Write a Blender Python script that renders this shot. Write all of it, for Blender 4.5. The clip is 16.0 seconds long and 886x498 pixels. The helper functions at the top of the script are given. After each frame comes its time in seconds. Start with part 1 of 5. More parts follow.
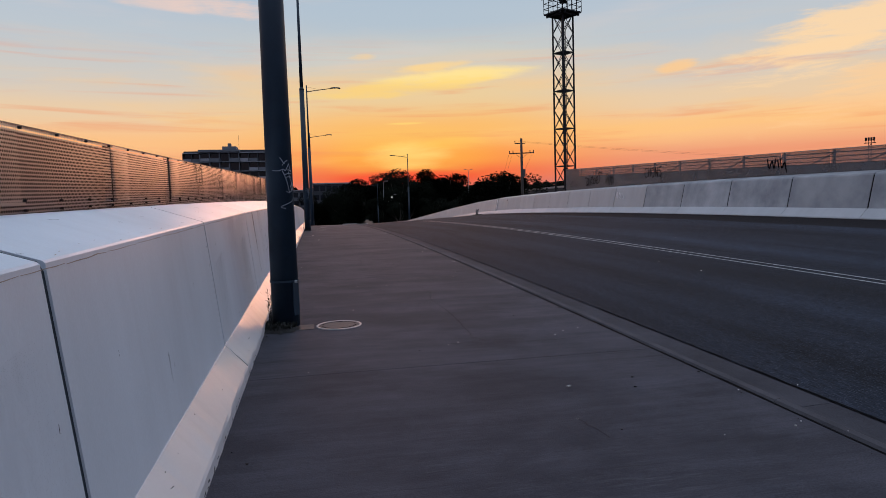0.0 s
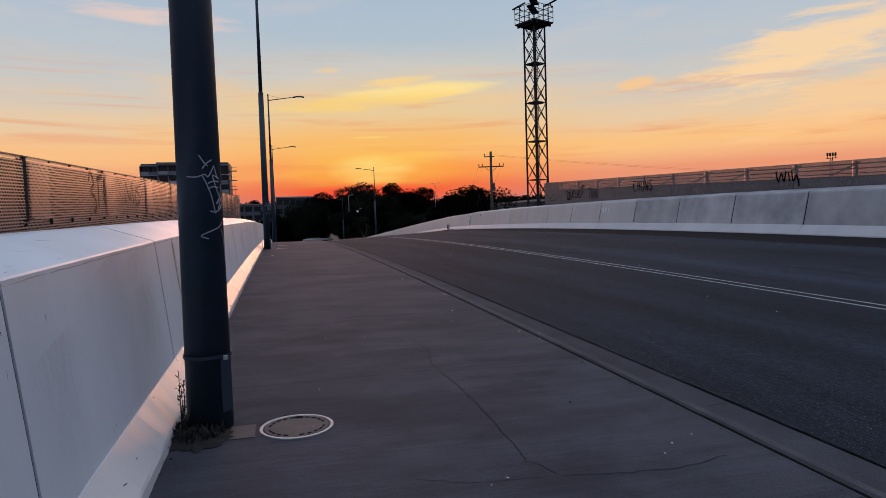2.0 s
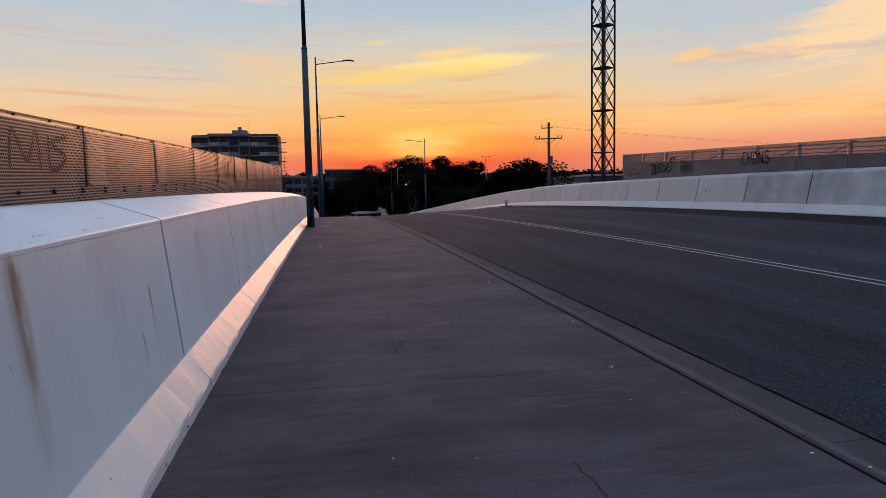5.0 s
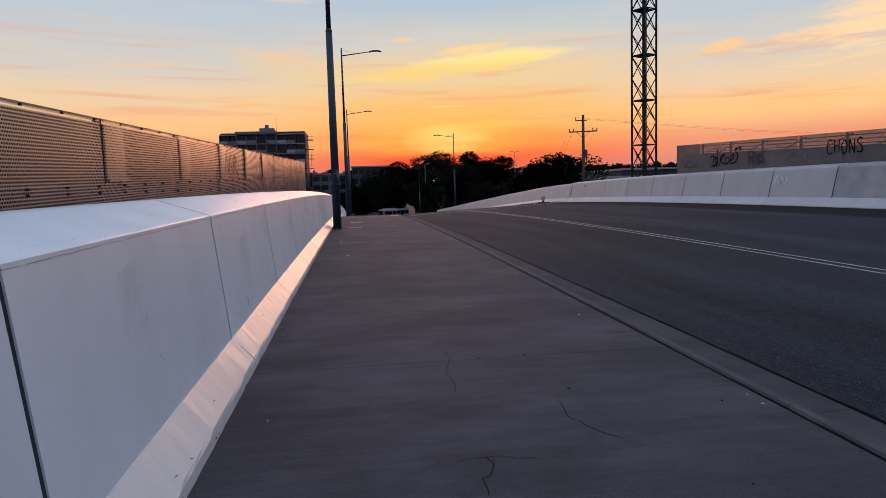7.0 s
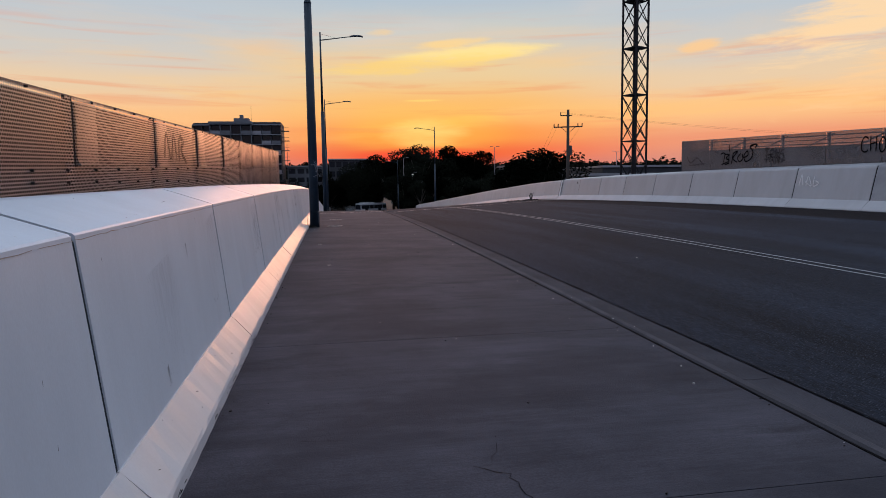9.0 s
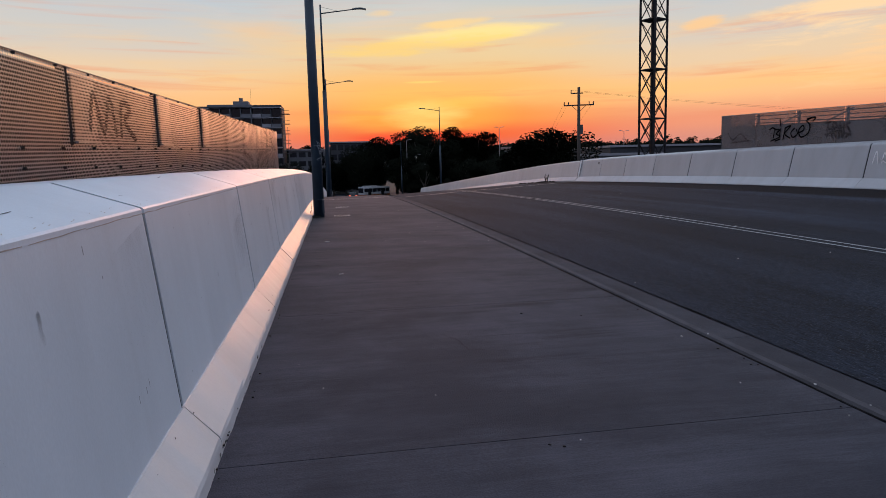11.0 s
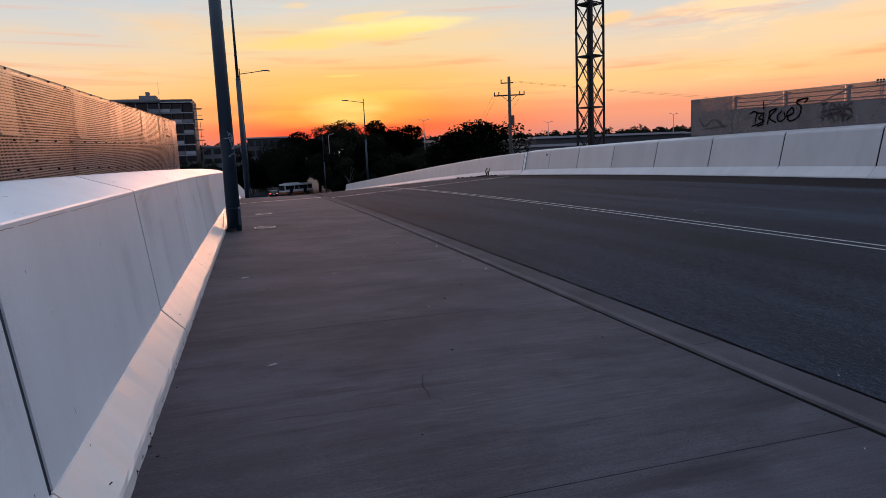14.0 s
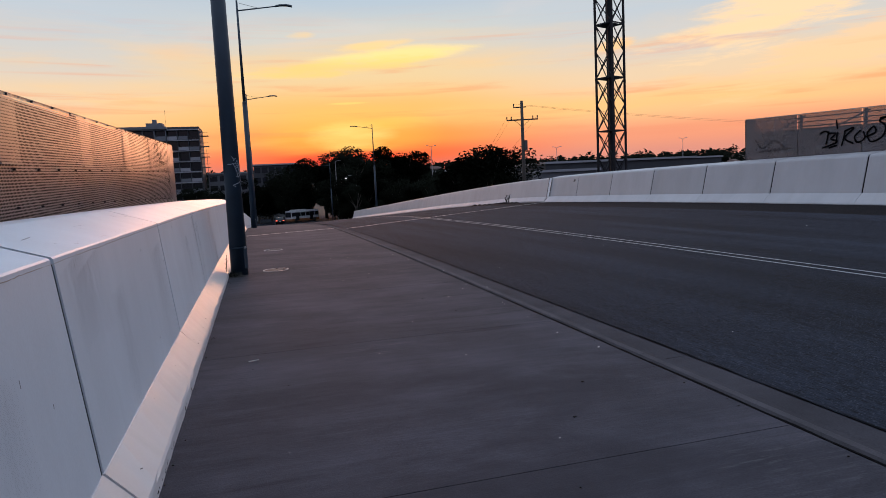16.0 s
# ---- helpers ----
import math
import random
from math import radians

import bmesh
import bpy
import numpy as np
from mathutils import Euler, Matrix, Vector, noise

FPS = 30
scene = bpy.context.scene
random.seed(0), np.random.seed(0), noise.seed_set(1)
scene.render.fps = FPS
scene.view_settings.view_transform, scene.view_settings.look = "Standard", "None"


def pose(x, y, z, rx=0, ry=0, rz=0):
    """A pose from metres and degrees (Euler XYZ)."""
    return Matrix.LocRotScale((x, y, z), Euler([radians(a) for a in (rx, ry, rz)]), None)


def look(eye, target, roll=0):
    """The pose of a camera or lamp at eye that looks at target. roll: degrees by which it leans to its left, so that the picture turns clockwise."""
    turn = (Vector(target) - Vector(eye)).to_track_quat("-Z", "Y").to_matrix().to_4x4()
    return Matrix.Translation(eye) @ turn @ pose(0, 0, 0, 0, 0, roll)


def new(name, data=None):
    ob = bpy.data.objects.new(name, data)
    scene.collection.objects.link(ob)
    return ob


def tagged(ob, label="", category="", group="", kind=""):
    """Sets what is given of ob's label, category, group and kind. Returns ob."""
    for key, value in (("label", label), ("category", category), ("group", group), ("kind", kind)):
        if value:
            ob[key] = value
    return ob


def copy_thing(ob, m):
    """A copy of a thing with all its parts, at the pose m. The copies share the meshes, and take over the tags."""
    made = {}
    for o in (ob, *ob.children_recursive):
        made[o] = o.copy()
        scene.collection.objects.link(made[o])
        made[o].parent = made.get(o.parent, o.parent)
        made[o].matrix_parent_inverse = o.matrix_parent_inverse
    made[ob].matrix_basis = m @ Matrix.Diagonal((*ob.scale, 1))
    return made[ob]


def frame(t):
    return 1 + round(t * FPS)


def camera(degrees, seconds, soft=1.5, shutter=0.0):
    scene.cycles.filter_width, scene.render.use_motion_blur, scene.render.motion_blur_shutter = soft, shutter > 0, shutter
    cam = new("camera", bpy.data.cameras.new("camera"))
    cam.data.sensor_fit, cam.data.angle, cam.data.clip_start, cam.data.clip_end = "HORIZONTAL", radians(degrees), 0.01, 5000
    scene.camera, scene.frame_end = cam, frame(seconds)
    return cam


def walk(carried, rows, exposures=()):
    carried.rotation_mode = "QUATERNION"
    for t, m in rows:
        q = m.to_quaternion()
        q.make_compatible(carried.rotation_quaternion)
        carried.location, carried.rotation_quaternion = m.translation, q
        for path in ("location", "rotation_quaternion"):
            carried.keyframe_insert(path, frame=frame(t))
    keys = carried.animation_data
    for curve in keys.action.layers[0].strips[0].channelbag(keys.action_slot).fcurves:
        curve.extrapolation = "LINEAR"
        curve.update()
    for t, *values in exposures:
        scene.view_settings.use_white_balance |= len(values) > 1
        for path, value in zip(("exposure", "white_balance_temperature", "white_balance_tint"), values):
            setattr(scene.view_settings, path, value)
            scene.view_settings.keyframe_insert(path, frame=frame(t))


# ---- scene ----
cam = camera(68.6, 16.0, soft=0.3)
# seconds, eye, target, lean
PATH = [
    (0, (0.867, -2.285, 1.344), (1.248, -0.327, 1.207), -1.8),
    (0.5, (0.902, -1.635, 1.37), (1.311, 0.319, 1.248), -2.0),
    (1, (0.934, -0.956, 1.394), (1.373, 0.992, 1.281), -2.0),
    (1.5, (0.978, -0.28, 1.405), (1.449, 1.661, 1.303), -2.0),
    (2, (1.008, 0.393, 1.445), (1.495, 2.33, 1.347), -1.8),
    (2.5, (1.031, 1.038, 1.468), (1.519, 2.976, 1.374), -1.3),
    (3, (1.083, 1.742, 1.49), (1.554, 3.683, 1.394), -0.8),
    (3.5, (1.091, 2.403, 1.511), (1.532, 4.351, 1.402), -0.4),
    (4, (1.160, 3.095, 1.519), (1.567, 5.049, 1.385), -0.5),
    (4.5, (1.171, 3.77, 1.515), (1.546, 5.727, 1.351), -0.8),
    (7, (1.141, 7.073, 1.564), (1.403, 9.047, 1.38), -1.7),
    (7.5, (1.131, 7.705, 1.568), (1.402, 9.679, 1.39), -1.3),
    (8, (1.106, 8.373, 1.557), (1.407, 10.343, 1.385), -0.8),
    (8.5, (1.073, 8.993, 1.582), (1.391, 10.959, 1.4), -0.7),
    (9, (1.019, 9.616, 1.594), (1.353, 11.577, 1.392), -0.8),
    (9.5, (0.991, 10.206, 1.564), (1.316, 12.166, 1.341), -1.1),
    (12, (0.868, 13.509, 1.635), (1.217, 15.461, 1.371), -2.2),
    (12.5, (0.892, 14.084, 1.631), (1.282, 16.027, 1.365), -2.5),
    (13, (0.839, 14.733, 1.645), (1.278, 16.666, 1.372), -2.4),
    (13.5, (0.899, 15.35, 1.656), (1.395, 17.267, 1.376), -2.5),
    (14, (0.915, 16.019, 1.647), (1.462, 17.922, 1.365), -2.5),
    (14.5, (0.933, 16.627, 1.667), (1.509, 18.523, 1.392), -2.5),
    (15, (0.904, 17.268, 1.681), (1.477, 19.167, 1.422), -2.3),
    (15.5, (0.855, 17.922, 1.694), (1.416, 19.828, 1.464), -2.5),
    (16, (0.872, 18.561, 1.727), (1.41, 20.476, 1.523), -2.8),
]
walk(cam, [(t, look(eye, target, lean)) for t, eye, target, lean in PATH],
     exposures=((0, -0.08), (1.5, -0.12), (4.5, -0.08), (7, 0.0), (8.5, -0.02), (9.5, -0.08), (12, 0.06), (15, 0.12), (16, 0.10)))
SKY, SUN = 1.08, 0.6


# ---------------------------------------------------------------- world, sun
def sky():
    w = bpy.data.worlds.new("dusk_sky")
    scene.world = w
    w.use_nodes = True
    nt = w.node_tree
    n, l = nt.nodes, nt.links
    n.clear()

    def math_(op, a, b=None, c=None):
        m = n.new("ShaderNodeMath")
        m.operation = op
        for i, v in enumerate((a, b, c)):
            if v is None:
                continue
            if isinstance(v, (int, float)):
                m.inputs[i].default_value = v
            else:
                l.new(v, m.inputs[i])
        return m.outputs[0]

    def mix(f, a, b, kind="MIX"):
        m = n.new("ShaderNodeMix")
        m.data_type, m.blend_type, m.clamp_factor = "RGBA", kind, True
        for i, v in ((0, f), (6, a), (7, b)):
            if isinstance(v, (int, float)):
                m.inputs[i].default_value = v
            elif isinstance(v, tuple):
                m.inputs[i].default_value = (*v, 1)
            else:
                l.new(v, m.inputs[i])
        return m.outputs[2]

    def ramp(f, stops):
        r = n.new("ShaderNodeValToRGB")
        r.color_ramp.interpolation = "EASE"
        e = r.color_ramp.elements
        while len(e) < len(stops):
            e.new(0.5)
        for el, (p, c) in zip(e, stops):
            el.position, el.color = p, (*srgb(*c), 1)
        l.new(f, r.inputs[0])
        return r.outputs[0]

    tc = n.new("ShaderNodeTexCoord")
    sep = n.new("ShaderNodeSeparateXYZ")
    l.new(tc.outputs["Generated"], sep.inputs[0])
    x, y, z = sep.outputs
    az = math_("MULTIPLY", math_("ARCTAN2", x, y), 57.2958)
    el = math_("MULTIPLY", math_("ARCSINE", z), 57.2958)
    f = math_("DIVIDE", el, 60)
    d = lambda deg: deg / 60
    toward = ramp(f, [(0.0, (150, 110, 115)), (d(1.2), (214, 112, 100)), (d(2.6), (244, 108, 62)), (d(4.0), (252, 152, 72)),
                      (d(6.5), (250, 188, 108)), (d(9.5), (234, 204, 156)), (d(12.5), (203, 203, 196)), (d(15.5), (178, 193, 206)),
                      (d(20), (168, 187, 208)), (d(34), (178, 199, 228)), (1.0, (196, 214, 240))])
    side = ramp(f, [(0.0, (150, 120, 130)), (d(1.4), (214, 142, 126)), (d(3.2), (236, 152, 118)), (d(5.5), (250, 192, 134)),
                    (d(8.0), (232, 203, 168)), (d(10.5), (206, 201, 194)), (d(13.5), (188, 197, 205)), (d(18), (176, 191, 208)),
                    (d(24), (170, 189, 212)), (d(40), (182, 202, 234)), (1.0, (196, 214, 240))])
    away = ramp(f, [(0.0, (84, 88, 108)), (d(5), (104, 106, 130)), (d(12), (118, 124, 152)), (d(25), (138, 152, 186)),
                    (d(45), (182, 202, 234)), (1.0, (196, 214, 240))])
    off = math_("ABSOLUTE", math_("SUBTRACT", az, 9.0))
    sm = n.new("ShaderNodeMapRange")
    sm.interpolation_type = "SMOOTHSTEP"
    l.new(off, sm.inputs[0])
    sm.inputs[1].default_value, sm.inputs[2].default_value = 4, 23
    col = mix(sm.outputs[0], toward, side)
    sm2 = n.new("ShaderNodeMapRange")
    sm2.interpolation_type = "SMOOTHSTEP"
    l.new(off, sm2.inputs[0])
    sm2.inputs[1].default_value, sm2.inputs[2].default_value = 42, 100
    col = mix(sm2.outputs[0], col, away)

    # wisps: noise in degrees, drawn out along the horizon
    def streak(sa, se, detail, seed, rough=0.55, tilt=0.0):
        c = n.new("ShaderNodeCombineXYZ")
        l.new(math_("MULTIPLY", az, sa), c.inputs[0])
        l.new(math_("MULTIPLY", math_("ADD", el, math_("MULTIPLY", az, tilt)), se), c.inputs[1])
        c.inputs[2].default_value = seed
        t = n.new("ShaderNodeTexNoise")
        t.inputs["Scale"].default_value, t.inputs["Detail"].default_value, t.inputs["Roughness"].default_value = 1.0, detail, rough
        t.inputs["Distortion"].default_value = 0.35
        l.new(c.outputs[0], t.inputs["Vector"])
        return t.outputs[0]

    def smooth(v, a, b):
        r = n.new("ShaderNodeMapRange")
        r.interpolation_type = "SMOOTHSTEP"
        l.new(v, r.inputs[0])
        r.inputs[1].default_value, r.inputs[2].default_value = a, b
        return r.outputs[0]

    def blob(ca, ce, ra, re, tilt):
        da = math_("SUBTRACT", az, ca)
        de = math_("SUBTRACT", math_("SUBTRACT", el, ce), math_("MULTIPLY", da, tilt))
        q = math_("ADD", math_("POWER", math_("ABSOLUTE", math_("DIVIDE", da, ra)), 2.0), math_("POWER", math_("ABSOLUTE", math_("DIVIDE", de, re)), 2.0))
        return math_("SUBTRACT", 1.0, q)

    low = math_("SUBTRACT", 1.0, smooth(el, 9.0, 16.0))
    up = smooth(el, 2.2, 5.0)
    wide = smooth(streak(0.05, 0.42, 6, 3.1), 0.46, 0.72)
    col = mix(math_("MULTIPLY", math_("MULTIPLY", wide, 0.42), math_("MULTIPLY", low, up)), col, srgb(255, 200, 122))
    fine = smooth(streak(0.07, 1.25, 5, 8.7), 0.52, 0.74)
    col = mix(math_("MULTIPLY", math_("MULTIPLY", fine, 0.42), math_("MULTIPLY", low, up)), col, srgb(236, 140, 96))
    high = smooth(streak(0.09, 0.35, 6, 21.0), 0.50, 0.78)
    col = mix(math_("MULTIPLY", high, math_("MULTIPLY", smooth(el, 8.0, 13.0), 0.28)), col, srgb(226, 206, 196))
    # the long bright cloud over the sunset, the fair bank beside it, two small puffs
    edge = math_("MULTIPLY", math_("SUBTRACT", streak(0.16, 0.95, 7, 5.5, 0.62), 0.5), 3.0)
    for (ca, ce, ra, re, tilt), tint, power, soft_ in (
            ((12.6, 10.9, 8.2, 0.85, 0.05), (255, 226, 150), 0.98, 0.6),
            ((7.5, 10.0, 10.0, 0.8, 0.06), (255, 212, 112), 0.6, 0.9),
            ((10.5, 11.75, 3.6, 0.45, 0.10), (255, 214, 140), 0.75, 0.7),
            ((43.0, 11.6, 9.5, 2.6, 0.20), (255, 216, 166), 0.85, 1.3),
            ((47.0, 8.0, 10.0, 2.2, 0.25), (255, 206, 150), 0.6, 1.4),
            ((30.9, 10.6, 2.0, 0.55, 0.12), (252, 202, 142), 0.8, 0.8),
            ((4.5, 12.65, 1.6, 0.35, 0.05), (240, 206, 158), 0.8, 1.0),
            ((-9.0, 16.2, 7.5, 0.9, -0.05), (240, 206, 190), 0.7, 1.0),
            ((-4.5, 11.5, 3.0, 0.9, 0.05), (240, 196, 150), 0.35, 1.0),
            ((8.2, 7.1, 2.2, 0.12, 0.01), (255, 214, 120), 0.7, 0.5)):
        m = smooth(math_("ADD", blob(ca, ce, ra, re, tilt), math_("MULTIPLY", edge, soft_)), 0.0, 1.1)
        m = math_("MULTIPLY", m, smooth(blob(ca, ce, ra * 1.5, re * 1.6, tilt), 0.0, 0.6))
        col = mix(math_("MULTIPLY", m, power), col, srgb(*tint))
    # the sun's glow behind the trees
    g = smooth(blob(8.2, 4.6, 9.0, 2.8, 0.0), 0.0, 1.0)
    col = mix(math_("MULTIPLY", g, math_("ADD", 0.30, math_("MULTIPLY", wide, 0.5))), col, srgb(255, 204, 84))
    g2 = smooth(math_("ADD", blob(8.2, 4.3, 4.2, 1.5, 0.0), math_("MULTIPLY", edge, 0.5)), -0.1, 1.3)
    col = mix(math_("MULTIPLY", g2, 0.7), col, srgb(255, 226, 130))
    g3 = smooth(blob(8.0, 2.3, 7.5, 1.0, 0.0), 0.0, 1.0)
    col = mix(math_("MULTIPLY", g3, 0.75), col, srgb(248, 66, 56))
    below = smooth(el, -1.5, 0.2)
    col = mix(below, (0.02, 0.02, 0.025), col)
    bg = n.new("ShaderNodeBackground")
    l.new(col, bg.inputs[0])
    bg.inputs[1].default_value = SKY
    out = n.new("ShaderNodeOutputWorld")
    l.new(bg.outputs[0], out.inputs[0])


def srgb(r, g, b):
    return tuple((c / 255 / 12.92) if c <= 10 else ((c / 255 + 0.055) / 1.055) ** 2.4 for c in (r, g, b))


sky()
sun_data = bpy.data.lights.new("low_sun", "SUN")
sun_data.energy, sun_data.angle, sun_data.color = SUN, radians(20), (1.0, 0.40, 0.22)
low_sun = new("low_sun", sun_data)
low_sun.matrix_world = look((0, 0, 0), (-math.sin(radians(3)), -math.cos(radians(3)), -math.sin(radians(8.0))))


# ---------------------------------------------------------------- materials
def material(name, base, rough=0.6, metal=0.0, var=0.2, size=1.5, grain=0.12, grain_size=60.0, bump=0.15, stretch=(1, 1, 1), tint=None, per=0.0, spec=0.5):
    """Base colour varied by broad stains and fine grain, with matching relief."""
    m = bpy.data.materials.new(name)
    m.use_nodes = True
    nt = m.node_tree
    n, l = nt.nodes, nt.links
    b = n["Principled BSDF"]
    b.inputs["Roughness"].default_value, b.inputs["Metallic"].default_value = rough, metal
    b.inputs["Specular IOR Level"].default_value = spec
    tc = n.new("ShaderNodeTexCoord")
    mp = n.new("ShaderNodeMapping")
    mp.inputs["Scale"].default_value = stretch
    l.new(tc.outputs["Object"], mp.inputs[0])

    def noise_(scale, detail, rough_=0.6):
        t = n.new("ShaderNodeTexNoise")
        t.inputs["Scale"].default_value, t.inputs["Detail"].default_value, t.inputs["Roughness"].default_value = scale, detail, rough_
        l.new(mp.outputs[0], t.inputs["Vector"])
        return t.outputs[0]

    big, small = noise_(size, 6), noise_(grain_size, 3)
    dark = tuple(c * (1 - var) for c in base)
    light = tuple(min(1, c * (1 + var)) for c in (tint or base))
    r = n.new("ShaderNodeValToRGB")
    r.color_ramp.elements[0].position, r.color_ramp.elements[1].position = 0.3, 0.7
    r.color_ramp.elements[0].color, r.color_ramp.elements[1].color = (*dark, 1), (*light, 1)
    l.new(big, r.inputs[0])
    g = n.new("ShaderNodeMapRange")
    g.inputs[1].default_value, g.inputs[2].default_value, g.inputs[3].default_value, g.inputs[4].default_value = 0.3, 0.7, 1 - grain, 1 + grain
    l.new(small, g.inputs[0])
    mul = n.new("ShaderNodeMix")
    mul.data_type, mul.blend_type = "RGBA", "MULTIPLY"
    mul.inputs[0].default_value = 1
    l.new(r.outputs[0], mul.inputs[6])
    l.new(g.outputs[0], mul.inputs[7])
    last = mul.outputs[2]
    if per:
        info = n.new("ShaderNodeObjectInfo")
        q = n.new("ShaderNodeMapRange")
        q.inputs[3].default_value, q.inputs[4].default_value = 1 - per, 1 + per
        l.new(info.outputs["Random"], q.inputs[0])
        k = n.new("ShaderNodeMix")
        k.data_type, k.blend_type = "RGBA", "MULTIPLY"
        k.inputs[0].default_value = 1
        l.new(last, k.inputs[6])
        l.new(q.outputs[0], k.inputs[7])
        last = k.outputs[2]
    l.new(last, b.inputs["Base Color"])
    if bump:
        bp = n.new("ShaderNodeBump")
        bp.inputs["Strength"].default_value, bp.inputs["Distance"].default_value = bump, 0.01
        add = n.new("ShaderNodeMath")
        add.operation = "MULTIPLY_ADD"
        add.inputs[1].default_value = 0.5
        l.new(small, add.inputs[0])
        l.new(big, add.inputs[2])
        l.new(add.outputs[0], bp.inputs["Height"])
        l.new(bp.outputs[0], b.inputs["Normal"])
    return m


def add_aggregate(m, scale, share, bright):
    """Scatters pale stone chips through a dark binder."""
    n, l = m.node_tree.nodes, m.node_tree.links
    b = n["Principled BSDF"]
    src = b.inputs["Base Color"].links[0].from_socket
    tc = n.new("ShaderNodeTexCoord")
    v = n.new("ShaderNodeTexVoronoi")
    v.inputs["Scale"].default_value = scale
    l.new(tc.outputs["Object"], v.inputs["Vector"])
    sep = n.new("ShaderNodeSeparateColor")
    l.new(v.outputs["Color"], sep.inputs[0])
    r = n.new("ShaderNodeMapRange")
    r.inputs[1].default_value, r.inputs[2].default_value = 1 - share, 1.0
    l.new(sep.outputs[0], r.inputs[0])
    near = n.new("ShaderNodeMath")
    near.operation = "LESS_THAN"
    near.inputs[1].default_value = 0.42
    l.new(v.outputs["Distance"], near.inputs[0])
    f = n.new("ShaderNodeMath")
    f.operation = "MULTIPLY"
    l.new(r.outputs[0], f.inputs[0])
    l.new(near.outputs[0], f.inputs[1])
    k = n.new("ShaderNodeMix")
    k.data_type = "RGBA"
    k.inputs[7].default_value = (*bright, 1)
    l.new(f.outputs[0], k.inputs[0])
    l.new(src, k.inputs[6])
    l.new(k.outputs[2], b.inputs["Base Color"])


def broomed(m, share=0.2, patch=0.22):
    """Fine scratches left across the slab by a broom, and worn lighter patches among them."""
    n, l = m.node_tree.nodes, m.node_tree.links
    b = n["Principled BSDF"]
    tc = n.new("ShaderNodeTexCoord")
    last = b.inputs["Base Color"].links[0].from_socket
    for scale, stretch, lo, hi, detail in ((3.0, (0.5, 16.0, 1), 1 - share, 1 + share, 5), (0.6, (1.0, 1.3, 1), 1 - patch, 1 + patch, 7), (2.2, (0.45, 3.2, 1), 1 - share * 1.3, 1 + share * 1.3, 6)):
        mp = n.new("ShaderNodeMapping")
        mp.inputs["Scale"].default_value = stretch
        mp.inputs["Rotation"].default_value = (0, 0, 0.06)
        l.new(tc.outputs["Object"], mp.inputs[0])
        t = n.new("ShaderNodeTexNoise")
        t.inputs["Scale"].default_value, t.inputs["Detail"].default_value, t.inputs["Roughness"].default_value = scale, detail, 0.65
        l.new(mp.outputs[0], t.inputs["Vector"])
        r = n.new("ShaderNodeMapRange")
        r.inputs[1].default_value, r.inputs[2].default_value, r.inputs[3].default_value, r.inputs[4].default_value = 0.36, 0.64, lo, hi
        l.new(t.outputs[0], r.inputs[0])
        k = n.new("ShaderNodeMix")
        k.data_type, k.blend_type = "RGBA", "MULTIPLY"
        k.inputs[0].default_value = 1
        l.new(last, k.inputs[6])
        l.new(r.outputs[0], k.inputs[7])
        last = k.outputs[2]
    l.new(last, b.inputs["Base Color"])


def weathered(m):
    """Damp-looking stains with ragged edges and pale scuffs drawn out along the broom marks."""
    n, l = m.node_tree.nodes, m.node_tree.links
    b = n["Principled BSDF"]
    tc = n.new("ShaderNodeTexCoord")
    last = b.inputs["Base Color"].links[0].from_socket

    def field(scale, stretch, detail, rough, lo, hi, at):
        mp = n.new("ShaderNodeMapping")
        mp.inputs["Scale"].default_value, mp.inputs["Location"].default_value = stretch, at
        mp.inputs["Rotation"].default_value = (0, 0, 0.05)
        l.new(tc.outputs["Object"], mp.inputs[0])
        t = n.new("ShaderNodeTexNoise")
        t.inputs["Scale"].default_value, t.inputs["Detail"].default_value, t.inputs["Roughness"].default_value = scale, detail, rough
        t.inputs["Distortion"].default_value = 0.25
        l.new(mp.outputs[0], t.inputs["Vector"])
        r = n.new("ShaderNodeMapRange")
        r.interpolation_type = "SMOOTHSTEP"
        r.inputs[1].default_value, r.inputs[2].default_value = lo, hi
        l.new(t.outputs[0], r.inputs[0])
        return r.outputs[0]

    def times(a, c):
        q = n.new("ShaderNodeMath")
        q.operation = "MULTIPLY"
        for k, v in enumerate((a, c)):
            if isinstance(v, float):
                q.inputs[k].default_value = v
            else:
                l.new(v, q.inputs[k])
        return q.outputs[0]

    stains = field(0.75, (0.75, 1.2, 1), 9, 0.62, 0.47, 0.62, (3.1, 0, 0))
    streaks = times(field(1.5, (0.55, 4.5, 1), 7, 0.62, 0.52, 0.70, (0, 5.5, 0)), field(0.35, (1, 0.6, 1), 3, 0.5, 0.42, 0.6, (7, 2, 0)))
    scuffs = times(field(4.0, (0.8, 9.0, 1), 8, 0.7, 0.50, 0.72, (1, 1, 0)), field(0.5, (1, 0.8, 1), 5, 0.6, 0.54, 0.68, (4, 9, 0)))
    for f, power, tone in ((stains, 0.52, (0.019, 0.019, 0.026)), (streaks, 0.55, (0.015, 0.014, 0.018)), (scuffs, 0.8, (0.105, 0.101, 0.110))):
        k = n.new("ShaderNodeMix")
        k.data_type = "RGBA"
        k.inputs[7].default_value = (*tone, 1)
        l.new(times(f, power), k.inputs[0])
        l.new(last, k.inputs[6])
        last = k.outputs[2]
    l.new(last, b.inputs["Base Color"])


